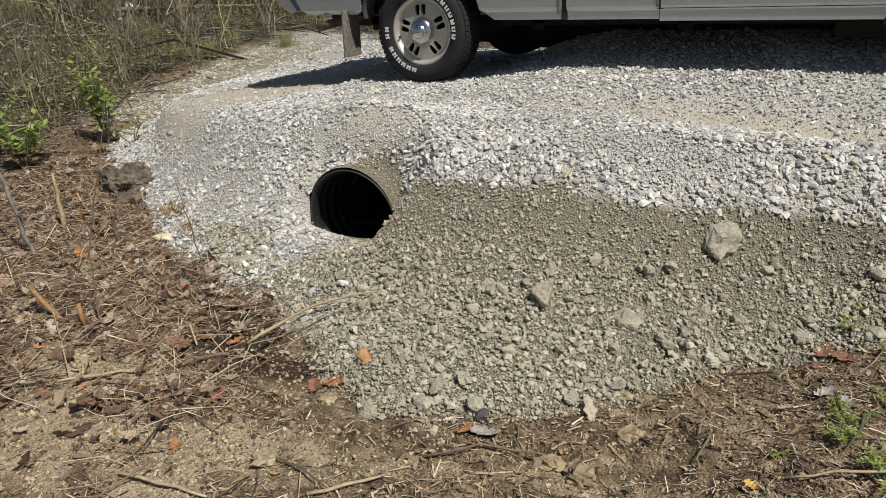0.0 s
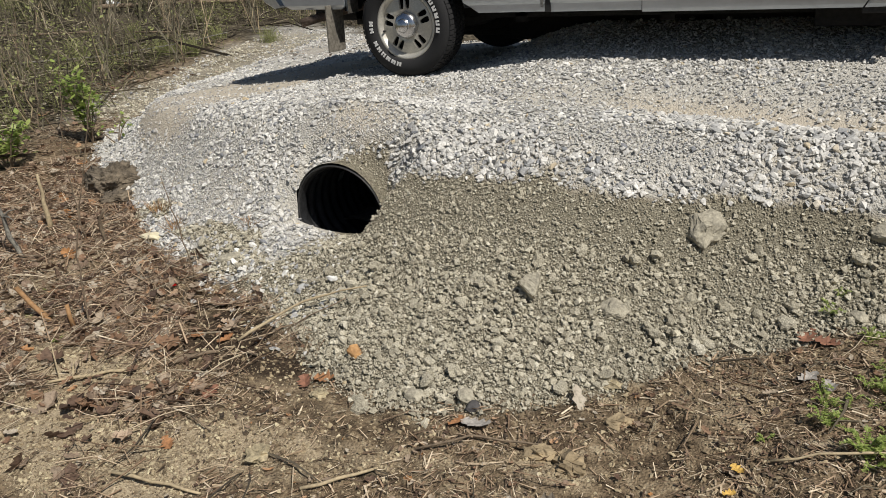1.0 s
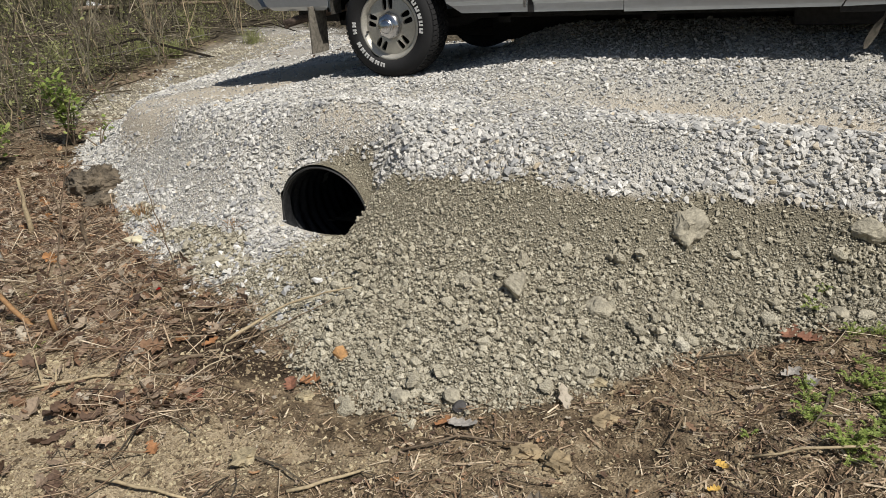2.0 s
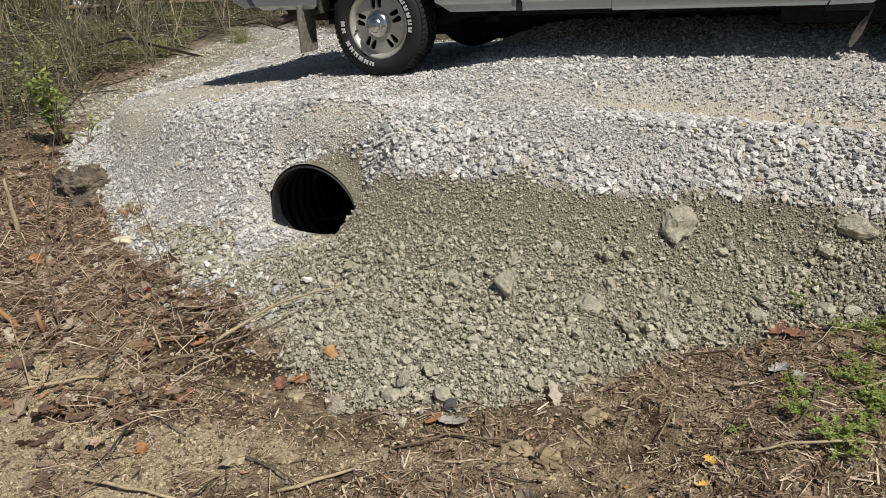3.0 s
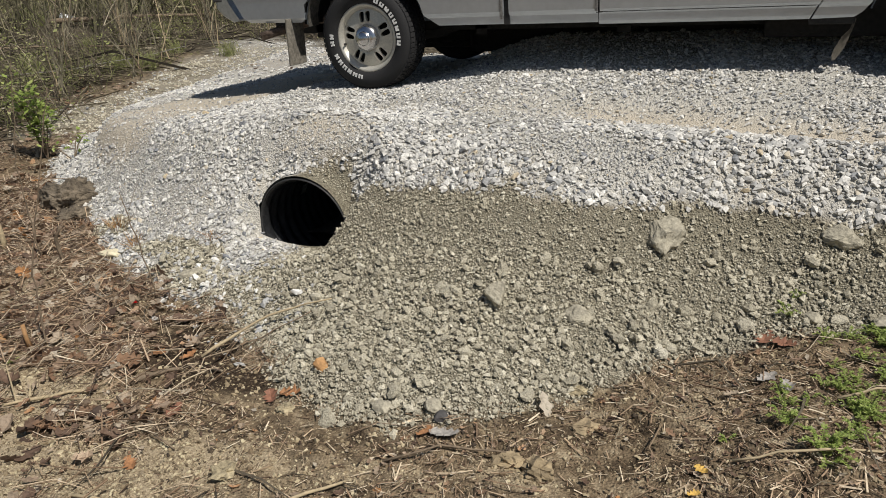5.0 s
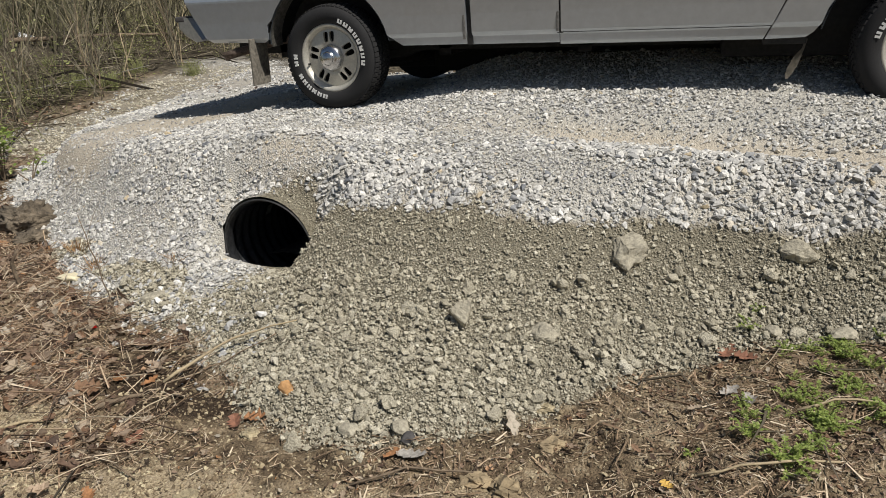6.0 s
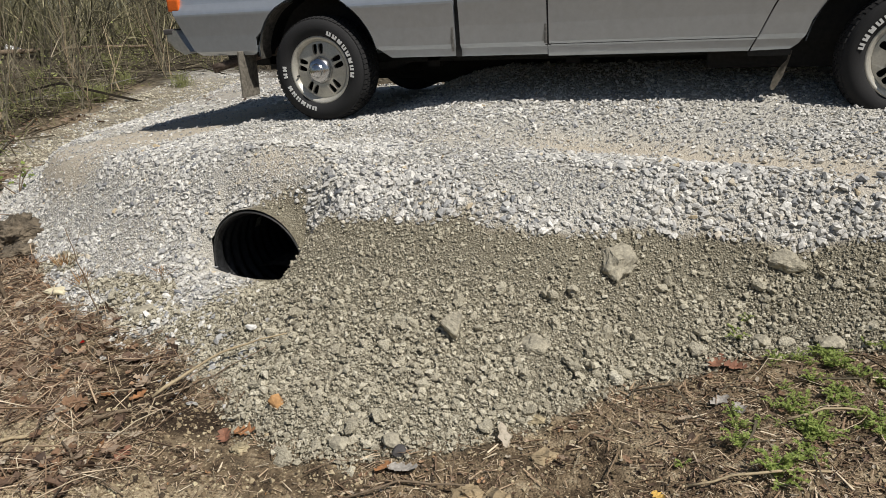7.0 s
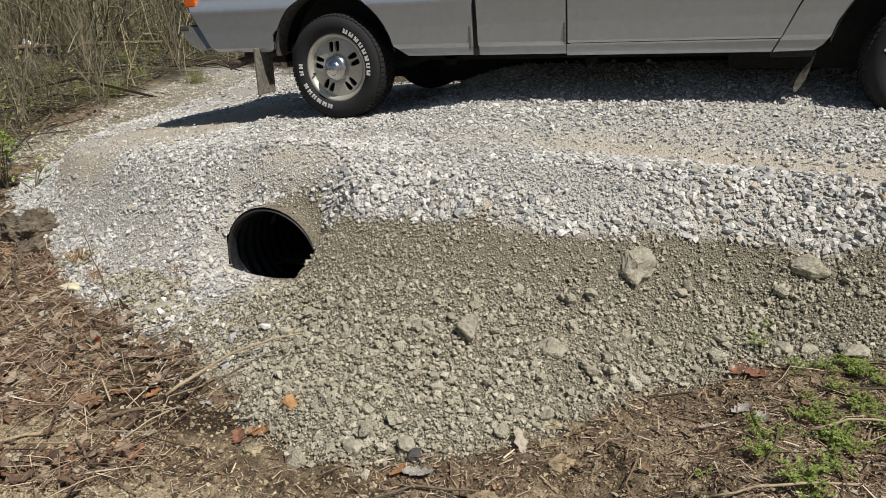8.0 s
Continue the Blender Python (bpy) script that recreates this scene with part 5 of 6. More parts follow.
build_tuft(-0.82, -1.41, 1, 60, 0.07)
build_tuft(-0.57, -1.53, 2, 45, 0.06)
build_tuft(-0.09, -1.50, 3, 30, 0.045)


def build_scrap(x, y):
    bm = bmesh.new()
    vs = [bm.verts.new(c) for c in ((-0.012, -0.006, 0), (0.006, -0.008, 0.006), (0.013, 0.004, 0.004), (-0.002, 0.009, 0.011))]
    bm.faces.new(vs[:3])
    bm.faces.new((vs[0], vs[2], vs[3]))
    bmesh.ops.solidify(bm, geom=bm.faces[:], thickness=0.001)
    ob = mesh_object("plastic_scrap", bm, M_RED)
    ob.location = (x, y, float(ground_z(x, y)) + 0.022)
    tagged(ob, "tiny crumpled red plastic scrap on leaf litter", "scrap")


build_scrap(-0.12, -1.99)


# ---- rubbish in the brush ----
def build_bottle(x, y, z):
    bottle = tagged(new("plastic_bottle"), "white plastic bottle lying in dry brush", "bottle")
    bottle.matrix_basis = pose(x, y, z, -22, 0, -38)
    bm = bmesh.new()
    lathe(bm, [(0.001, -0.16), (0.05, -0.16), (0.06, -0.15), (0.06, 0.05), (0.05, 0.09), (0.022, 0.12), (0.022, 0.15)], 20)
    part("body", bm, M_BOTTLE, bottle, smooth=True)
    bm = bmesh.new()
    lathe(bm, [(0.026, 0.14), (0.026, 0.175), (0.001, 0.175)], 16)
    part("cap", bm, M_BOTTLE, bottle)


BOTTLE = (-8.5, 4.95)
build_bottle(*BOTTLE, float(ground_z(*BOTTLE)) + 0.07)


# ---- brush, grass and litter ----
def brush_density(x, y):
    edge = np.interp(y, [-1.8, -1.0, 0.5, 2.2, 4.0, 5.2, 6.2, 8.0], [-1.7, -2.25, -3.3, -4.2, -4.7, -4.4, 3.0, 30.0])
    clear = 1 - np.exp(-((x + 7.9) ** 2 + (y - 4.4) ** 2) / 1.6)
    return clear * step(0.0, 0.9, edge - x) * (0.25 + 0.75 * step(0.35, 0.6, fractal(x, y, 1.1, 51)))


def build_brush():
    stems = [arrays(stem_proto(s, 0.006, 3)) for s in range(60, 68)]
    x, y = sample(3300, -10, 5, -2.2, 11, brush_density)
    size = rng.gamma(2.5, 0.17, len(x)) + 0.12
    near = scatter("dry_brush", stems, rng.integers(0, 8, len(x)), on_ground(x, y), turns(rng, len(x), size, 0.45), M_STEMS)
    tagged(near, "thicket of thin dry grey-brown stems", "brush", kind="stuff")
    xf, yf = rng.uniform(-32, 4, 3200), rng.uniform(1, 30, 3200)
    keep = (np.hypot(xf - 2.3, yf + 4) > 10) & ((yf > 7.2) | (xf < -7)) & (yf > -1.2 * xf - 16)
    xf, yf = xf[keep], yf[keep]
    far = scatter("far_brush", stems, rng.integers(0, 8, len(xf)), on_ground(xf, yf), turns(rng, len(xf), rng.gamma(3, 0.24, len(xf)) + 0.25, 0.55), M_THICKET)
    tagged(far, "distant thicket of bare grey-brown stems", "brush", kind="stuff")
    way, reach = rng.uniform(1.55, 2.62, 2300), rng.uniform(13, 27, 2300)
    xt, yt = 2.3 + reach * np.cos(way), -4 + reach * np.sin(way)
    tall = scatter("tall_thicket", stems, rng.integers(0, 8, 2300), on_ground(xt, yt), turns(rng, 2300, rng.gamma(6, 0.22, 2300) + 0.6, 0.42), M_THICKET)
    tagged(tall, "tall distant thicket of bare saplings", "brush", kind="stuff")
    # trunks and twigs lying on the brush floor
    logs = [arrays(blade_proto(b, 0.012)) for b in (0.05, -0.12, 0.2)]
    x, y = sample(5200, -10, 5, -2, 10, brush_density)
    sticks = scatter("brush_debris", logs, rng.integers(0, 3, len(x)), on_ground(x, y) + [0, 0, 0.02], turns(rng, len(x), rng.gamma(3, 0.13, len(x)) + 0.1, 0.22), M_STEMS)
    tagged(sticks, "broken dead twigs lying under the brush", "twigs", kind="stuff")
    grass = [arrays(blade_proto(b, 0.008)) for b in (0.15, -0.3, 0.4)]
    x, y = sample(7000, -16, -2.6, -1, 14, lambda x, y: brush_density(x, y) * step(0.45, 0.62, fractal(x, y, 1.4, 52)))
    n = len(x)
    T = turns(rng, n, rng.uniform(0.15, 0.4, n), 0.45)
    up = np.array([[0, 0, -1.0], [0, 1, 0], [1, 0, 0]])
    place = on_ground(x, y) + [0, 0, 0.08]
    tagged(scatter("winter_grass", grass, rng.integers(0, 3, n), place, T @ up, M_DRYGRASS), "tufts of yellow-green winter grass", "grass", kind="stuff")
    lf = bmesh.new()
    leaflet(lf, Vector((0, 0, 0)), Vector((1, 0, 0)), 1.0)
    x, y = sample(13000, -22, -2.6, -2.2, 18, lambda x, y: brush_density(x, y) * (0.15 + 0.85 * step(0.48, 0.62, fractal(x, y, 1.7, 53))))
    xn, yn = sample(9000, -9, -2.6, -2.2, 8, lambda x, y: brush_density(x, y) * (0.15 + 0.85 * step(0.44, 0.6, fractal(x, y, 0.9, 54))))
    x, y = np.concatenate([x, xn]), np.concatenate([y, yn])
    n = len(x)
    h = rng.gamma(1.6, 0.14, (n, 1))
    tagged(scatter("new_growth", [arrays(lf)], np.zeros(n, int), on_ground(x, y) + np.concatenate([np.zeros((n, 2)), h], 1), turns(rng, n, rng.uniform(0.025, 0.065, n), 0.6), M_DRYGRASS),
           "sparse yellow-green new leaves in the brush", "leaves", kind="stuff")


build_brush()


def build_canes(x, y, seed, count, height):
    """A bare shrub: thin grey-green canes from one root, with side shoots."""
    rnd = random.Random(seed)
    shrub = tagged(new("bare_shrub"), "leafless shrub of thin grey-brown canes in the brush", "shrub", "bare shrubs in the brush")
    shrub.location = (x, y, float(ground_z(x, y)) - 0.02)
    for k in range(count):
        a, lean = rnd.uniform(0, 6.28), rnd.uniform(0.05, 0.55)
        h = height * rnd.uniform(0.55, 1.1)
        root = Vector((rnd.gauss(0, 0.07), rnd.gauss(0, 0.07), 0))
        out = Vector((math.cos(a), math.sin(a), 0)) * lean * h
        pts = [root + out * t ** 1.5 + Vector((rnd.gauss(0, 0.012), rnd.gauss(0, 0.012), h * t)) for t in (0, 0.2, 0.4, 0.6, 0.8, 1)]
        r = rnd.uniform(0.004, 0.0095)
        bm = bmesh.new()
        add_tube(bm, pts, [r, r * 0.9, r * 0.78, r * 0.62, r * 0.45, r * 0.2], 5)
        cane = part("cane", bm, rnd.choice((M_CANE, M_CANE, M_TWIG, M_STRAW)), shrub)
        for j in range(rnd.randrange(1, 4)):
            i = rnd.randrange(2, 5)
            b = rnd.uniform(0, 6.28)
            tip = pts[i] + Vector((math.cos(b) * 0.7, math.sin(b) * 0.7, rnd.uniform(0.3, 1.0))) * h * rnd.uniform(0.12, 0.28)
            bm = bmesh.new()
            add_tube(bm, [pts[i], pts[i].lerp(tip, 0.5) + Vector((0, 0, 0.02)), tip], [r * 0.5, r * 0.35, r * 0.15], 4)
            part("side_shoot", bm, M_CANE, cane)


M_CANE = plain("grey_green_cane", (0.23, 0.205, 0.14), 0.85, 0, 60, 0.4, 0.001)
for k, (cx, cy, tall) in enumerate(((-4.7, 2.6, 0.9), (-5.1, 3.4, 1.1), (-5.5, 2.2, 0.9), (-5.9, 3.6, 1.2), (-5.2, 4.6, 1.1), (-6.4, 3.0, 1.2), (-6.8, 4.4, 1.3), (-6.0, 5.4, 1.3),
                                    (-8.2, 3.2, 1.3), (-4.6, 1.4, 0.7), (-5.0, 0.6, 0.8), (-6.9, 6.6, 1.4), (-3.4, -0.4, 0.6), (-3.7, -0.9, 0.7), (-4.9, 5.6, 1.2), (-5.7, 1.2, 0.9))):
    build_canes(cx, cy, 300 + k, 7 + k % 4, tall)


def build_grass_clump(x, y, seed):
    """A clump of fresh arching grass blades."""
    rnd = random.Random(seed)
    bm = bmesh.new()
    for k in range(90):
        a, reach, h = rnd.uniform(0, 6.28), rnd.uniform(0.04, 0.2), rnd.uniform(0.08, 0.26)
        p = Vector((rnd.gauss(0, 0.06), rnd.gauss(0, 0.06), -0.01))
        add_tube(bm, [p, p + Vector((math.cos(a) * reach * 0.4, math.sin(a) * reach * 0.4, h * 0.8)), p + Vector((math.cos(a) * reach, math.sin(a) * reach, h))], [0.003, 0.0025, 0.0008], 3, False)
    ob = mesh_object("grass_clump", bm, M_DRYGRASS)
    ob.location = (x, y, float(ground_z(x, y)))
    tagged(ob, "clump of fresh green grass in the brush", "grass clump", "grass clumps in the brush")


for k, (cx, cy) in enumerate(((-4.9, 3.0), (-5.3, 2.9), (-6.2, 2.3), (-5.4, 4.0), (-6.6, 5.0), (-6.6, 3.6), (-9.2, 7.0), (-7.0, 3.4), (-4.6, 4.2), (-8.8, 4.6))):
    build_grass_clump(cx, cy, 400 + k)


def build_single_leaf(x, y, size, turn, mat, seed, label, curl=0.35):
    ob = mesh_object("fallen_leaf", leaf_proto(seed, 3, curl), mat)
    ob.matrix_basis = pose(x, y, float(ground_z(x, y)) + 0.012, 12 * math.sin(seed), 10 * math.cos(seed), turn) @ Matrix.Scale(size, 4)
    tagged(ob, label, "leaf", "fallen leaves on bare ground")


M_LEAF_ORANGE = plain("orange_brown_leaf", (0.36, 0.175, 0.075), 0.75, 0, 8, 0.35)
M_LEAF_YELLOW = plain("yellow_leaf", (0.66, 0.42, 0.10), 0.7, 0, 8, 0.3)
M_LEAF_GREY = plain("weathered_grey_leaf", (0.40, 0.37, 0.33), 0.8, 0, 8, 0.35)
M_LEAF_RED = plain("russet_leaf", (0.27, 0.125, 0.075), 0.75, 0, 8, 0.35)
for k, (lx, ly, size, mat, label) in enumerate((
        (1.54, -2.38, 0.10, M_LEAF_GREY, "crumpled weathered grey leaf on bare soil"), (1.48, -2.39, 0.06, M_LEAF_ORANGE, "curled orange-brown leaf on bare soil"),
        (2.28, -2.34, 0.045, M_LEAF_YELLOW, "small bright yellow leaf on soil"), (2.27, -2.43, 0.035, M_LEAF_YELLOW, "small bright yellow leaf on soil"),
        (2.42, -1.57, 0.10, M_LEAF_RED, "russet oak leaf beside the soil bank"), (2.48, -1.60, 0.08, M_LEAF_RED, "russet oak leaf beside the soil bank"),
        (2.43, -1.84, 0.07, M_LEAF_GREY, "bleached grey leaf among weeds"), (2.49, -1.88, 0.06, M_LEAF_GREY, "bleached grey leaf among weeds"),
        (0.28, -2.26, 0.075, M_LEAF_ORANGE, "orange-brown oak leaf on damp dark soil"), (0.40, -2.23, 0.07, M_LEAF_ORANGE, "orange-brown oak leaf on damp dark soil"),
        (0.89, -2.37, 0.075, M_LEAF_RED, "russet curled leaf at the soil's foot"), (0.94, -2.33, 0.075, M_LEAF_ORANGE, "orange-brown leaf at the soil's foot"),
        (0.64, -2.57, 0.08, M_LEAF_RED, "russet torn leaf on bare clay"), (0.71, -2.82, 0.065, M_LEAF_ORANGE, "orange-brown leaf on bare clay"))):
    build_single_leaf(lx, ly, size, 67 * k, mat, 500 + k, label, 0.3 + 0.1 * (k % 4))


def litter_density(x, y):
    return off_bank(x, y) * np.clip(1 - 1.15 * bare(x, y), 0.07, 1) * (1 - 0.85 * humus(x, y)) * (0.25 + 0.75 * step(0.3, 0.62, fractal(x, y, 0.4, 61)))


def left_floor(x, y):
    return litter_density(x, y) * step(0.75, 0.0, x)


def build_litter():
    leaf_bms = [leaf_proto(70 + k, 3 if k % 2 else 2, 0.25 + 0.12 * k) for k in range(6)]
    leaf_meshes = []
    for bm in leaf_bms:
        me = bpy.data.meshes.new("leaf")
        bm.to_mesh(me)
        me.materials.append(M_LEAF_ONE)
        leaf_meshes.append(me)
    protos = [arrays(bm) for bm in leaf_bms]
    scraps = [arrays(leaf_proto(80 + k, 1, 0.3 + 0.1 * k)) for k in range(6)]
    litter = tagged(new("leaf_litter"), "brown fallen oak leaves over bare ground", "leaf litter", kind="stuff")
    # large leaves, each its own
    x, y = sample(300, -1.9, 2.9, -3.0, -1.2, lambda x, y: litter_density(x, y) * np.where(x < 0.25, 1, 0.08))
    T = turns(rng, 300, np.clip(rng.gamma(5, 0.0125, 300), 0.03, 0.09), 0.45, ground_normal(x, y), np.stack([np.ones(300), rng.uniform(0.7, 1.1, 300), np.ones(300)], 1))
    P = on_ground(x, y) + [0, 0, 0.022]
    for k in range(300):
        ob = new("leaf", leaf_meshes[k % 6])
        m = Matrix(T[k].tolist()).to_4x4()
        m.translation = P[k]
        ob.parent = litter
        ob.matrix_basis = m
    n = 6500
    x, y = sample(n, -5.5, 4.5, -4.2, 2.5, lambda x, y: litter_density(x, y) * np.where(x < 0.6, 1, 0.3))
    size = np.clip(rng.gamma(2.2, 0.015, n), 0.010, 0.11) * np.where(x < 0.5, 1, 0.42)
    far = scatter("leaf_scatter", protos, rng.integers(0, 6, n), on_ground(x, y) + [0, 0, 0.006], turns(rng, n, size, 0.5, ground_normal(x, y)), M_LEAVES)
    far.parent = litter
    tagged(far, "small brown leaves and leaf fragments", kind="stuff")
    n = 7000
    x, y = sample(n, -2.3, 0.6, -3.1, -0.9, litter_density)
    size = np.clip(rng.gamma(2.6, 0.013, n), 0.010, 0.09)
    mat_of = scatter("leaf_mat", protos, rng.integers(0, 6, n), on_ground(x, y) + np.stack([0 * x, 0 * x, rng.uniform(0.004, 0.028, n)], 1), turns(rng, n, size, 0.6, ground_normal(x, y)), M_LEAVES)
    mat_of.parent = litter
    tagged(mat_of, "matted brown leaves and leaf fragments", kind="stuff")
    straw = [arrays(blade_proto(b, w)) for b, w in ((0.02, 0.010), (0.12, 0.009), (-0.2, 0.012), (0.3, 0.009))]
    n = 14000
    x, y = sample(n, -3.2, 3.4, -3.8, 0.5, lambda x, y: litter_density(x, y) * np.where(x < 0.5, 1, 0.14))
    size = np.clip(rng.gamma(2.2, 0.032, n), 0.015, 0.28)
    ps = scatter("pine_straw", straw, rng.integers(0, 4, n), on_ground(x, y) + [0, 0, 0.007], turns(rng, n, size, 0.16, ground_normal(x, y)), M_NEEDLES)
    n = 11000
    x, y = sample(n, -2.3, 0.7, -3.1, -0.9, litter_density)
    more = scatter("needle_mat", straw, rng.integers(0, 4, n), on_ground(x, y) + np.stack([0 * x, 0 * x, rng.uniform(0.006, 0.03, n)], 1),
                   turns(rng, n, np.clip(rng.gamma(3, 0.036, n), 0.03, 0.28), 0.2, ground_normal(x, y)), M_NEEDLES)
    n = 22000
    x, y = sample(n, 0.4, 3.6, -3.3, -1.3, litter_density)
    short = []
    for w in (0.010, 0.013, 0.009, 0.016):
        bm = bmesh.new()
        add_tube(bm, [(-0.5, 0, 0), (0.5, 0, 0)], [w, w * 0.6], 3, False)
        short.append(arrays(bm))
    bits = scatter("straw_bits", short, rng.integers(0, 4, n), on_ground(x, y) + np.stack([0 * x, 0 * x, rng.uniform(0.002, 0.012, n)], 1),
                   turns(rng, n, np.clip(rng.gamma(1.8, 0.0105, n), 0.008, 0.07), 0.25, ground_normal(x, y)) * np.array([1, 4.5, 4.5]), M_NEEDLES)
    tagged(bits, "short broken straw and bark bits on soil", "straw", kind="stuff")
    n = 5000
    x, y = sample(n, 0.4, 3.6, -3.3, -1.3, litter_density)
    bits = scatter("leaf_bits", scraps, rng.integers(0, 6, n), on_ground(x, y) + np.stack([0 * x, 0 * x, rng.uniform(0.002, 0.010, n)], 1),
                   turns(rng, n, np.clip(rng.gamma(2.5, 0.0045, n), 0.006, 0.032), 0.5, ground_normal(x, y)), M_LEAVES)
    bits.parent = litter
    tagged(bits, "broken brown leaf bits on soil", kind="stuff")
    tagged(more, "matted dry pine needles on forest floor", "pine straw", kind="stuff")
    tagged(ps, "dry pine needles and grass stalks on the ground", "pine straw", kind="stuff")
    n = 800
    x, y = sample(n, -3.2, 3.4, -3.8, 0.5, litter_density)
    tw = scatter("twigs", [arrays(blade_proto(b, 0.016)) for b in (0.05, -0.15, 0.25)], rng.integers(0, 3, n), on_ground(x, y) + [0, 0, 0.01],
                 turns(rng, n, np.clip(rng.gamma(2.5, 0.04, n), 0.03, 0.4), 0.14, ground_normal(x, y)), M_STEMS)
    tagged(tw, "small dead twigs on the ground", "twigs", kind="stuff")
    crumbs = [arrays(lump(s, 7, (1, 0.8, 0.6), 0.3)) for s in range(90, 96)]
    n = 26000
    x, y = sample(n, -1.6, 3.6, -3.6, -1.2, lambda x, y: off_bank(x, y) * (0.35 + 0.65 * step(0.35, 0.65, fractal(x, y, 0.3, 63))) * np.where(x < -0.3, 0.4, 1))
    size = np.clip(rng.gamma(1.6, 0.0026, n), 0.0020, 0.012)
    cr = scatter("soil_crumbs", crumbs, rng.integers(0, 6, n), on_ground(x, y) + np.stack([0 * x, 0 * x, size * 0.3], 1), turns(rng, n, size, 0.8), M_CRUMBS)
    n = 20000
    x, y = sample(n, -1.0, 2.9, -3.4, -1.9, lambda x, y: off_bank(x, y) * (0.06 + 0.94 * bare(x, y)) * (0.3 + 0.7 * step(0.4, 0.6, fractal(x, y, 0.12, 64))))
    size = np.clip(rng.gamma(1.5, 0.0024, n), 0.0020, 0.010)
    cl = scatter("clay_crumbs", crumbs, rng.integers(0, 6, n), on_ground(x, y) + np.stack([0 * x, 0 * x, size * 0.2], 1), turns(rng, n, size, 0.8), M_CLAYBITS)
    tagged(cl, "crumbs and lumps of dry yellow-tan clay", "clay crumbs", kind="stuff")
    tagged(cr, "crumbs of brown forest soil and small chips", "soil crumbs", kind="stuff")


build_litter()


# ---- gravel and clods: the pieces ----
def coarse(x, y):
    """Where the larger crushed stone lies open."""
    u = across(x, y)
    v = step(0.40, 0.56, fractal(x, y, 0.42, 71)) * 0.9
    v = np.maximum(v, np.exp(-((u - soil_top(x) + 0.10) / 0.14) ** 2) * step(0.45, 0.75, x))
    for cx, cy, rx, ry in ((-0.03, -1.03, 0.3, 0.14), (1.05, -1.25, 0.42, 0.10), (2.35, -1.05, 0.34, 0.15), (0.02, -1.55, 0.2, 0.1)):
        v = np.maximum(v, 0.95 * np.exp(-((x - cx) / rx) ** 4 - ((y - cy) / ry) ** 4))
    v = np.maximum(v, 0.6 * step(0.25, -0.3, x) * step(-0.1, 0.15, u) * step(0.35, 0.5, fractal(x, y, 0.3, 72)))
    return v * (1 - 0.93 * fines(x, y))


def gravel_only(x, y):
    g, s, d = zones(x, y)
    return g * free_of_pipe(x, y), d


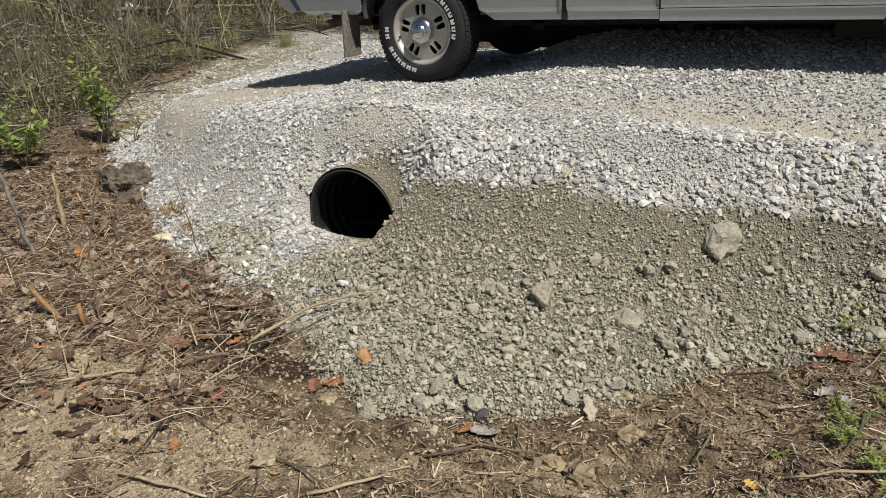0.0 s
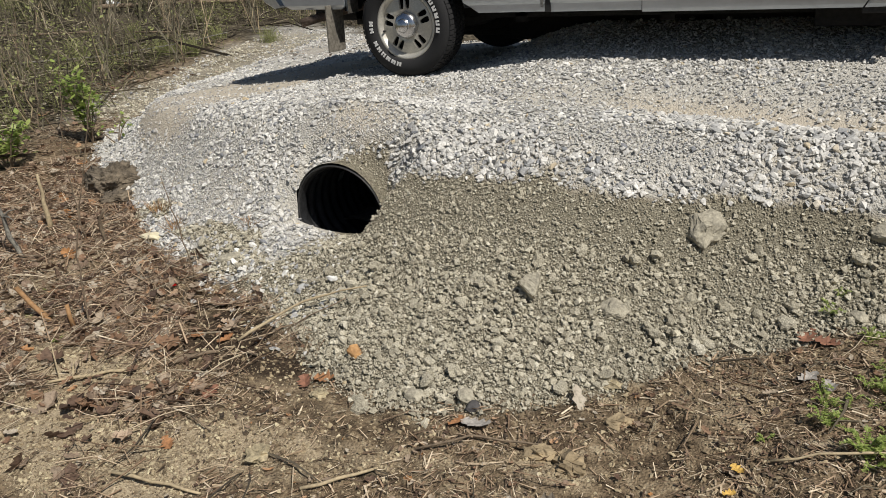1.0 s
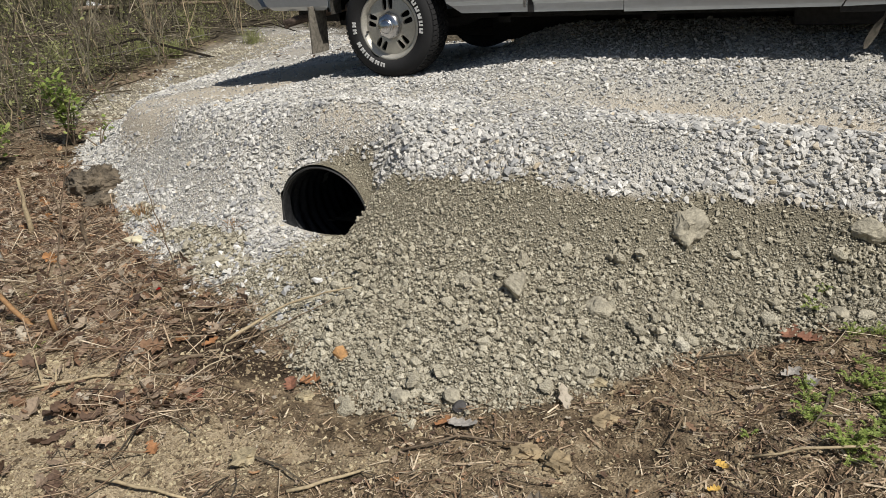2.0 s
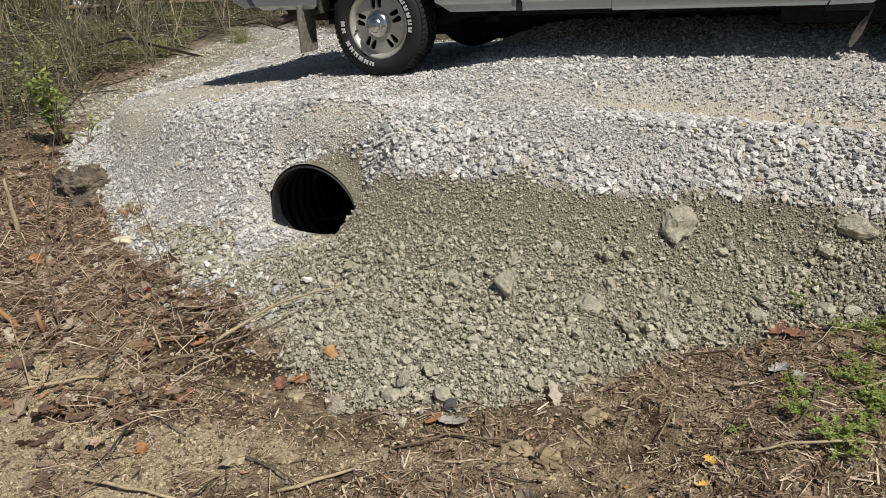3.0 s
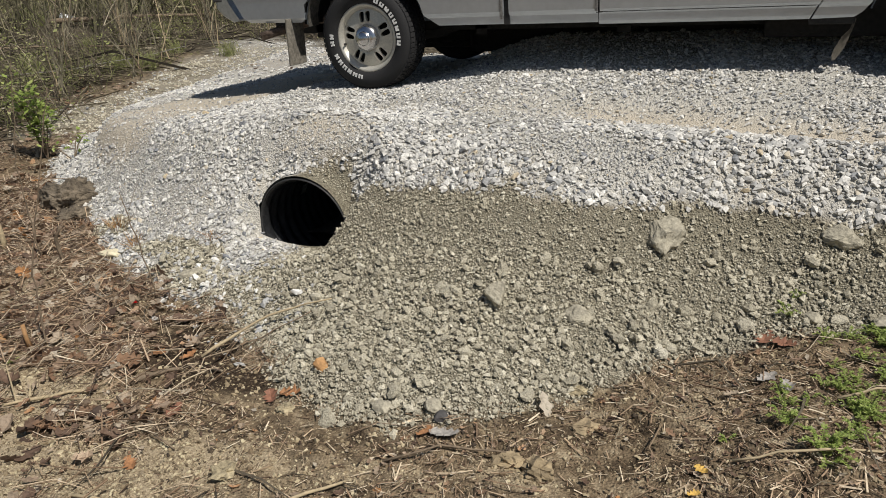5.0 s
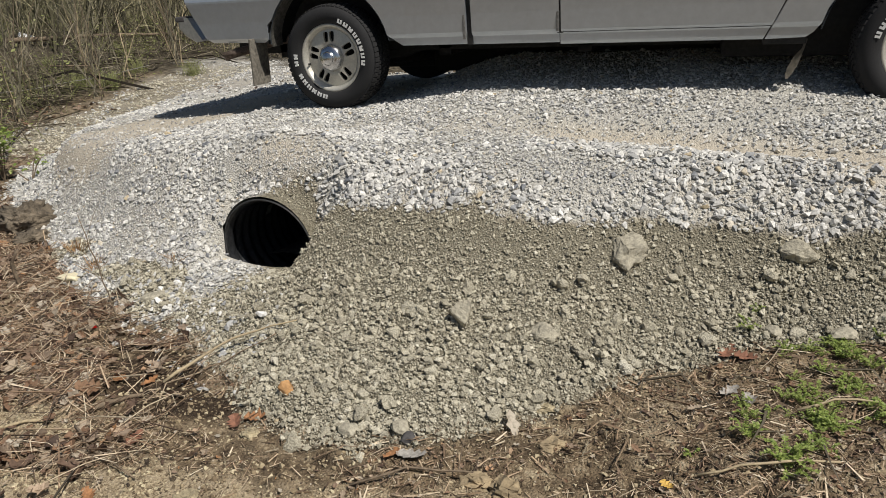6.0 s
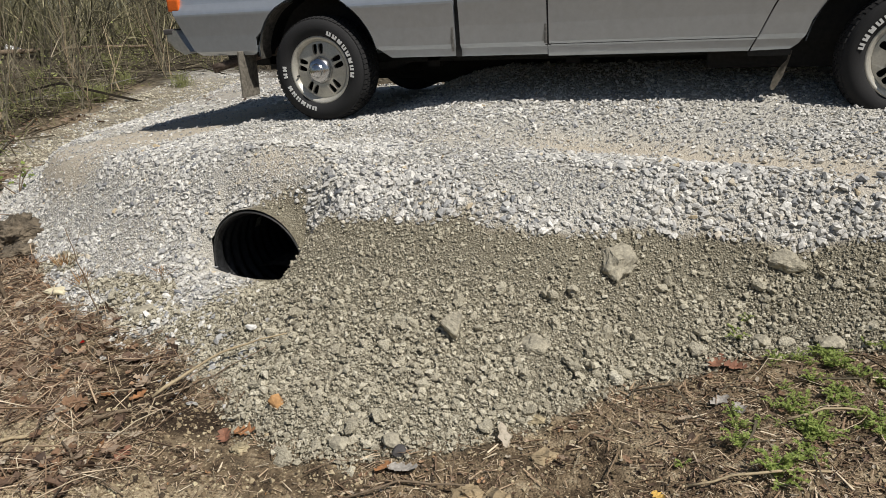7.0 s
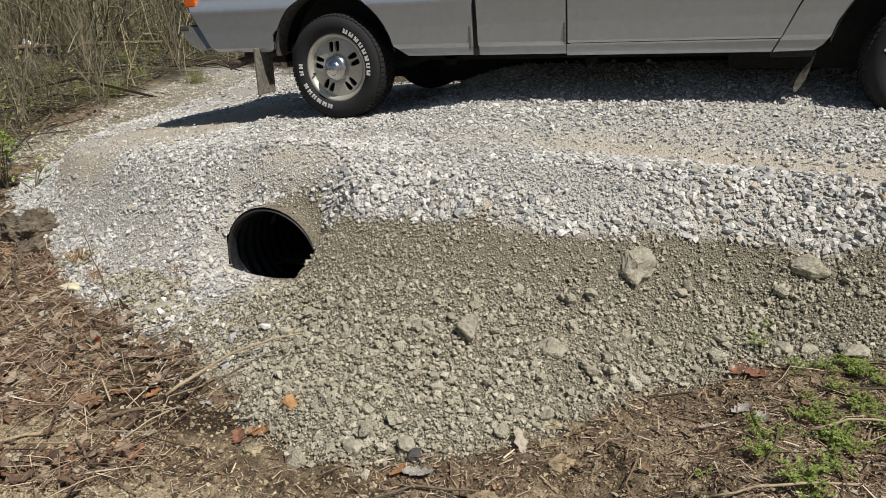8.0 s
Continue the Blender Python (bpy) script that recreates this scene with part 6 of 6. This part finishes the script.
def build_gravel():
    kinds = [lump(100 + k, 8 + k % 4, (1, 0.60 + 0.05 * (k % 6), 0.34 + 0.06 * (k % 5)), 0.30) for k in range(14)]
    meshes = []
    for bm in kinds:
        me = bpy.data.meshes.new("stone")
        bm.to_mesh(me)
        me.materials.append(M_STONE_ONE)
        meshes.append(me)
    protos = [arrays(bm) for bm in kinds]
    chips = [arrays(lump(160 + k, 6, (1, 0.7, 0.5), 0.3)) for k in range(14)]

    def put(n, area, density, shape, scale, lo, hi, lift, name, label, singles=0):
        x, y = sample(n, *area, density)
        size = np.clip(rng.gamma(shape, scale, n), lo, hi)
        T = turns(rng, n, size, 0.42, ground_normal(x, y))
        P = on_ground(x, y) + np.stack([0 * x, 0 * x, size * lift + rng.uniform(0, 0.006, n)], 1)
        which = rng.integers(0, 14, n)
        for k in range(singles):
            ob = new("stone", meshes[which[k]])
            m = Matrix(T[k].tolist()).to_4x4()
            m.translation = P[k]
            ob.parent = ground
            ob.matrix_basis = m
        rest = scatter(name, chips if scale < 0.002 else protos, which[singles:], P[singles:], T[singles:], M_STONES)
        rest.parent = ground
        tagged(rest, label, kind="stuff")

    near = (-2.9, 3.9, -2.3, 0.9)

    def big(x, y):
        g, d = gravel_only(x, y)
        return g * coarse(x, y) * (1 - 0.985 * d) * (0.22 + 0.78 * step(-0.45, 0.0, across(x, y)))

    def medium(x, y):
        g, d = gravel_only(x, y)
        return g * (0.35 + 0.65 * coarse(x, y)) * (1 - 0.95 * d) * (1 - 0.85 * fines(x, y))

    def small(x, y):
        g, d = gravel_only(x, y)
        return g * (1 - 0.88 * d)

    put(300, (0.5, 3.2, -1.35, -0.7), big, 9, 0.0021, 0.013, 0.028, 0.30, "gravel_edge", "crushed limestone at the lip of the bank", 299)
    put(9500, near, big, 6, 0.0021, 0.008, 0.024, 0.32, "coarse_gravel", "pale grey crushed limestone")
    put(30000, near, medium, 4, 0.0022, 0.004, 0.017, 0.35, "gravel", "pale grey crushed limestone")
    put(46000, near, small, 3, 0.0018, 0.002, 0.010, 0.4, "fine_gravel", "limestone chips and dust")
    put(5000, (-4.5, 6, 0.7, 5.5), medium, 4, 0.003, 0.005, 0.025, 0.35, "shaded_gravel", "crushed limestone under the truck")
    put(3600, (-5.0, -0.9, 0.6, 5.6), lambda x, y: medium(x, y) * (1 - 0.8 * verge(x, y)), 4, 0.003, 0.005, 0.025, 0.35, "rear_gravel", "crushed limestone behind the truck")
    x, y = sample(7000, -5.4, -2.6, -0.2, 4.8, verge)
    size = np.clip(rng.gamma(2, 0.005, 7000), 0.004, 0.03)
    mud = scatter("verge_crumbs", chips, rng.integers(0, 14, 7000), on_ground(x, y) + np.stack([0 * x, 0 * x, size * 0.2], 1), turns(rng, 7000, size, 0.6), M_CLODS)
    mud.parent = ground
    tagged(mud, "lumps of grey-brown mud along the drive", kind="stuff")
    put(700, (-5.4, -2.6, -0.2, 4.8), lambda x, y: verge(x, y) * step(0.45, 0.6, fractal(x, y, 0.3, 73)), 3, 0.0030, 0.004, 0.022, 0.35, "verge_gravel", "pale stones strewn over grey mud")
    put(15000, (-2.0, 2.2, -1.6, -0.4), lambda x, y: gravel_only(x, y)[0] * np.maximum(fines(x, y), 0.15), 3, 0.0017, 0.002, 0.009, 0.4, "dust_chips", "limestone chips lying in dust")
    # strays fallen on the soil and the litter
    put(900, (-2.2, 1.0, -2.35, -0.4), lambda x, y: step(1.22, 0.9, across(x, y)) * step(0.95, 0.5, x) * step(0.55, 0.9, across(x, y)) * free_of_pipe(x, y),
        4, 0.0028, 0.005, 0.022, 0.35, "stray_gravel", "stray pale stones fallen down the bank")


build_gravel()


def build_clods():
    kinds = [crumb(130 + k, (1, 0.74 + 0.04 * (k % 5), 0.58 + 0.05 * (k % 4)), 0.36) for k in range(12)]
    meshes = []
    for bm in kinds:
        me = bpy.data.meshes.new("clod")
        bm.to_mesh(me)
        me.materials.append(M_CLOD_ONE)
        meshes.append(me)
        bm.free()
    bits = [arrays(lump(210 + k, 8, (1, 0.76 + 0.04 * (k % 5), 0.58 + 0.06 * (k % 4)), 0.42)) for k in range(12)]
    grains = [arrays(lump(180 + k, 5, (1, 0.8, 0.7), 0.25)) for k in range(12)]

    def soil_only(x, y):
        return zones(x, y)[1] * free_of_pipe(x, y)

    def coarse_soil(x, y):
        u = across(x, y)
        return soil_only(x, y) * (0.03 + 0.97 * step(0.45, 0.75, u)) * np.maximum(step(0.5, 0.9, x + 0.35 * (u - 0.5)), spill(x, y)) * (0.35 + 0.65 * step(0.38, 0.55, fractal(x, y, 0.25, 81)))

    def crumbly(x, y):
        return soil_only(x, y) * (0.42 + 0.58 * np.maximum(step(0.38, 0.68, across(x, y) + 0.2 * (fractal(x, y, 0.2, 82) - 0.5)), step(0.1, -0.1, x)))

    area = (-1.2, 3.9, -2.55, -0.9)
    for n, density, shape, scale, lo, hi, name, singles in ((300, coarse_soil, 6, 0.0023, 0.009, 0.028, "clod", 300), (4000, coarse_soil, 2.2, 0.0031, 0.005, 0.018, "crumbled_soil", 0),
                                                            (36000, crumbly, 2.0, 0.0020, 0.0022, 0.012, "loose_soil", 0), (45000, soil_only, 3, 0.0009, 0.0012, 0.005, "fine_soil", 0)):
        x, y = sample(n, *area, density)
        size = np.clip(rng.gamma(shape, scale, n), lo, hi)
        T = turns(rng, n, size, 0.7, ground_normal(x, y))
        P = on_ground(x, y) + np.stack([0 * x, 0 * x, size * rng.uniform(0.2, 0.95, n) + rng.uniform(0, 0.006, n)], 1)
        which = rng.integers(0, 12, n)
        if singles:
            for k in range(n):
                ob = new("clod", meshes[which[k]])
                m = Matrix(T[k].tolist()).to_4x4()
                m.translation = P[k]
                ob.parent = ground
                ob.matrix_basis = m
        else:
            ob = scatter(name, grains if scale < 0.001 else bits, which, P, T, M_CLODS)
            ob.parent = ground
            tagged(ob, "crumbled olive-brown clay soil", kind="stuff")


build_clods()
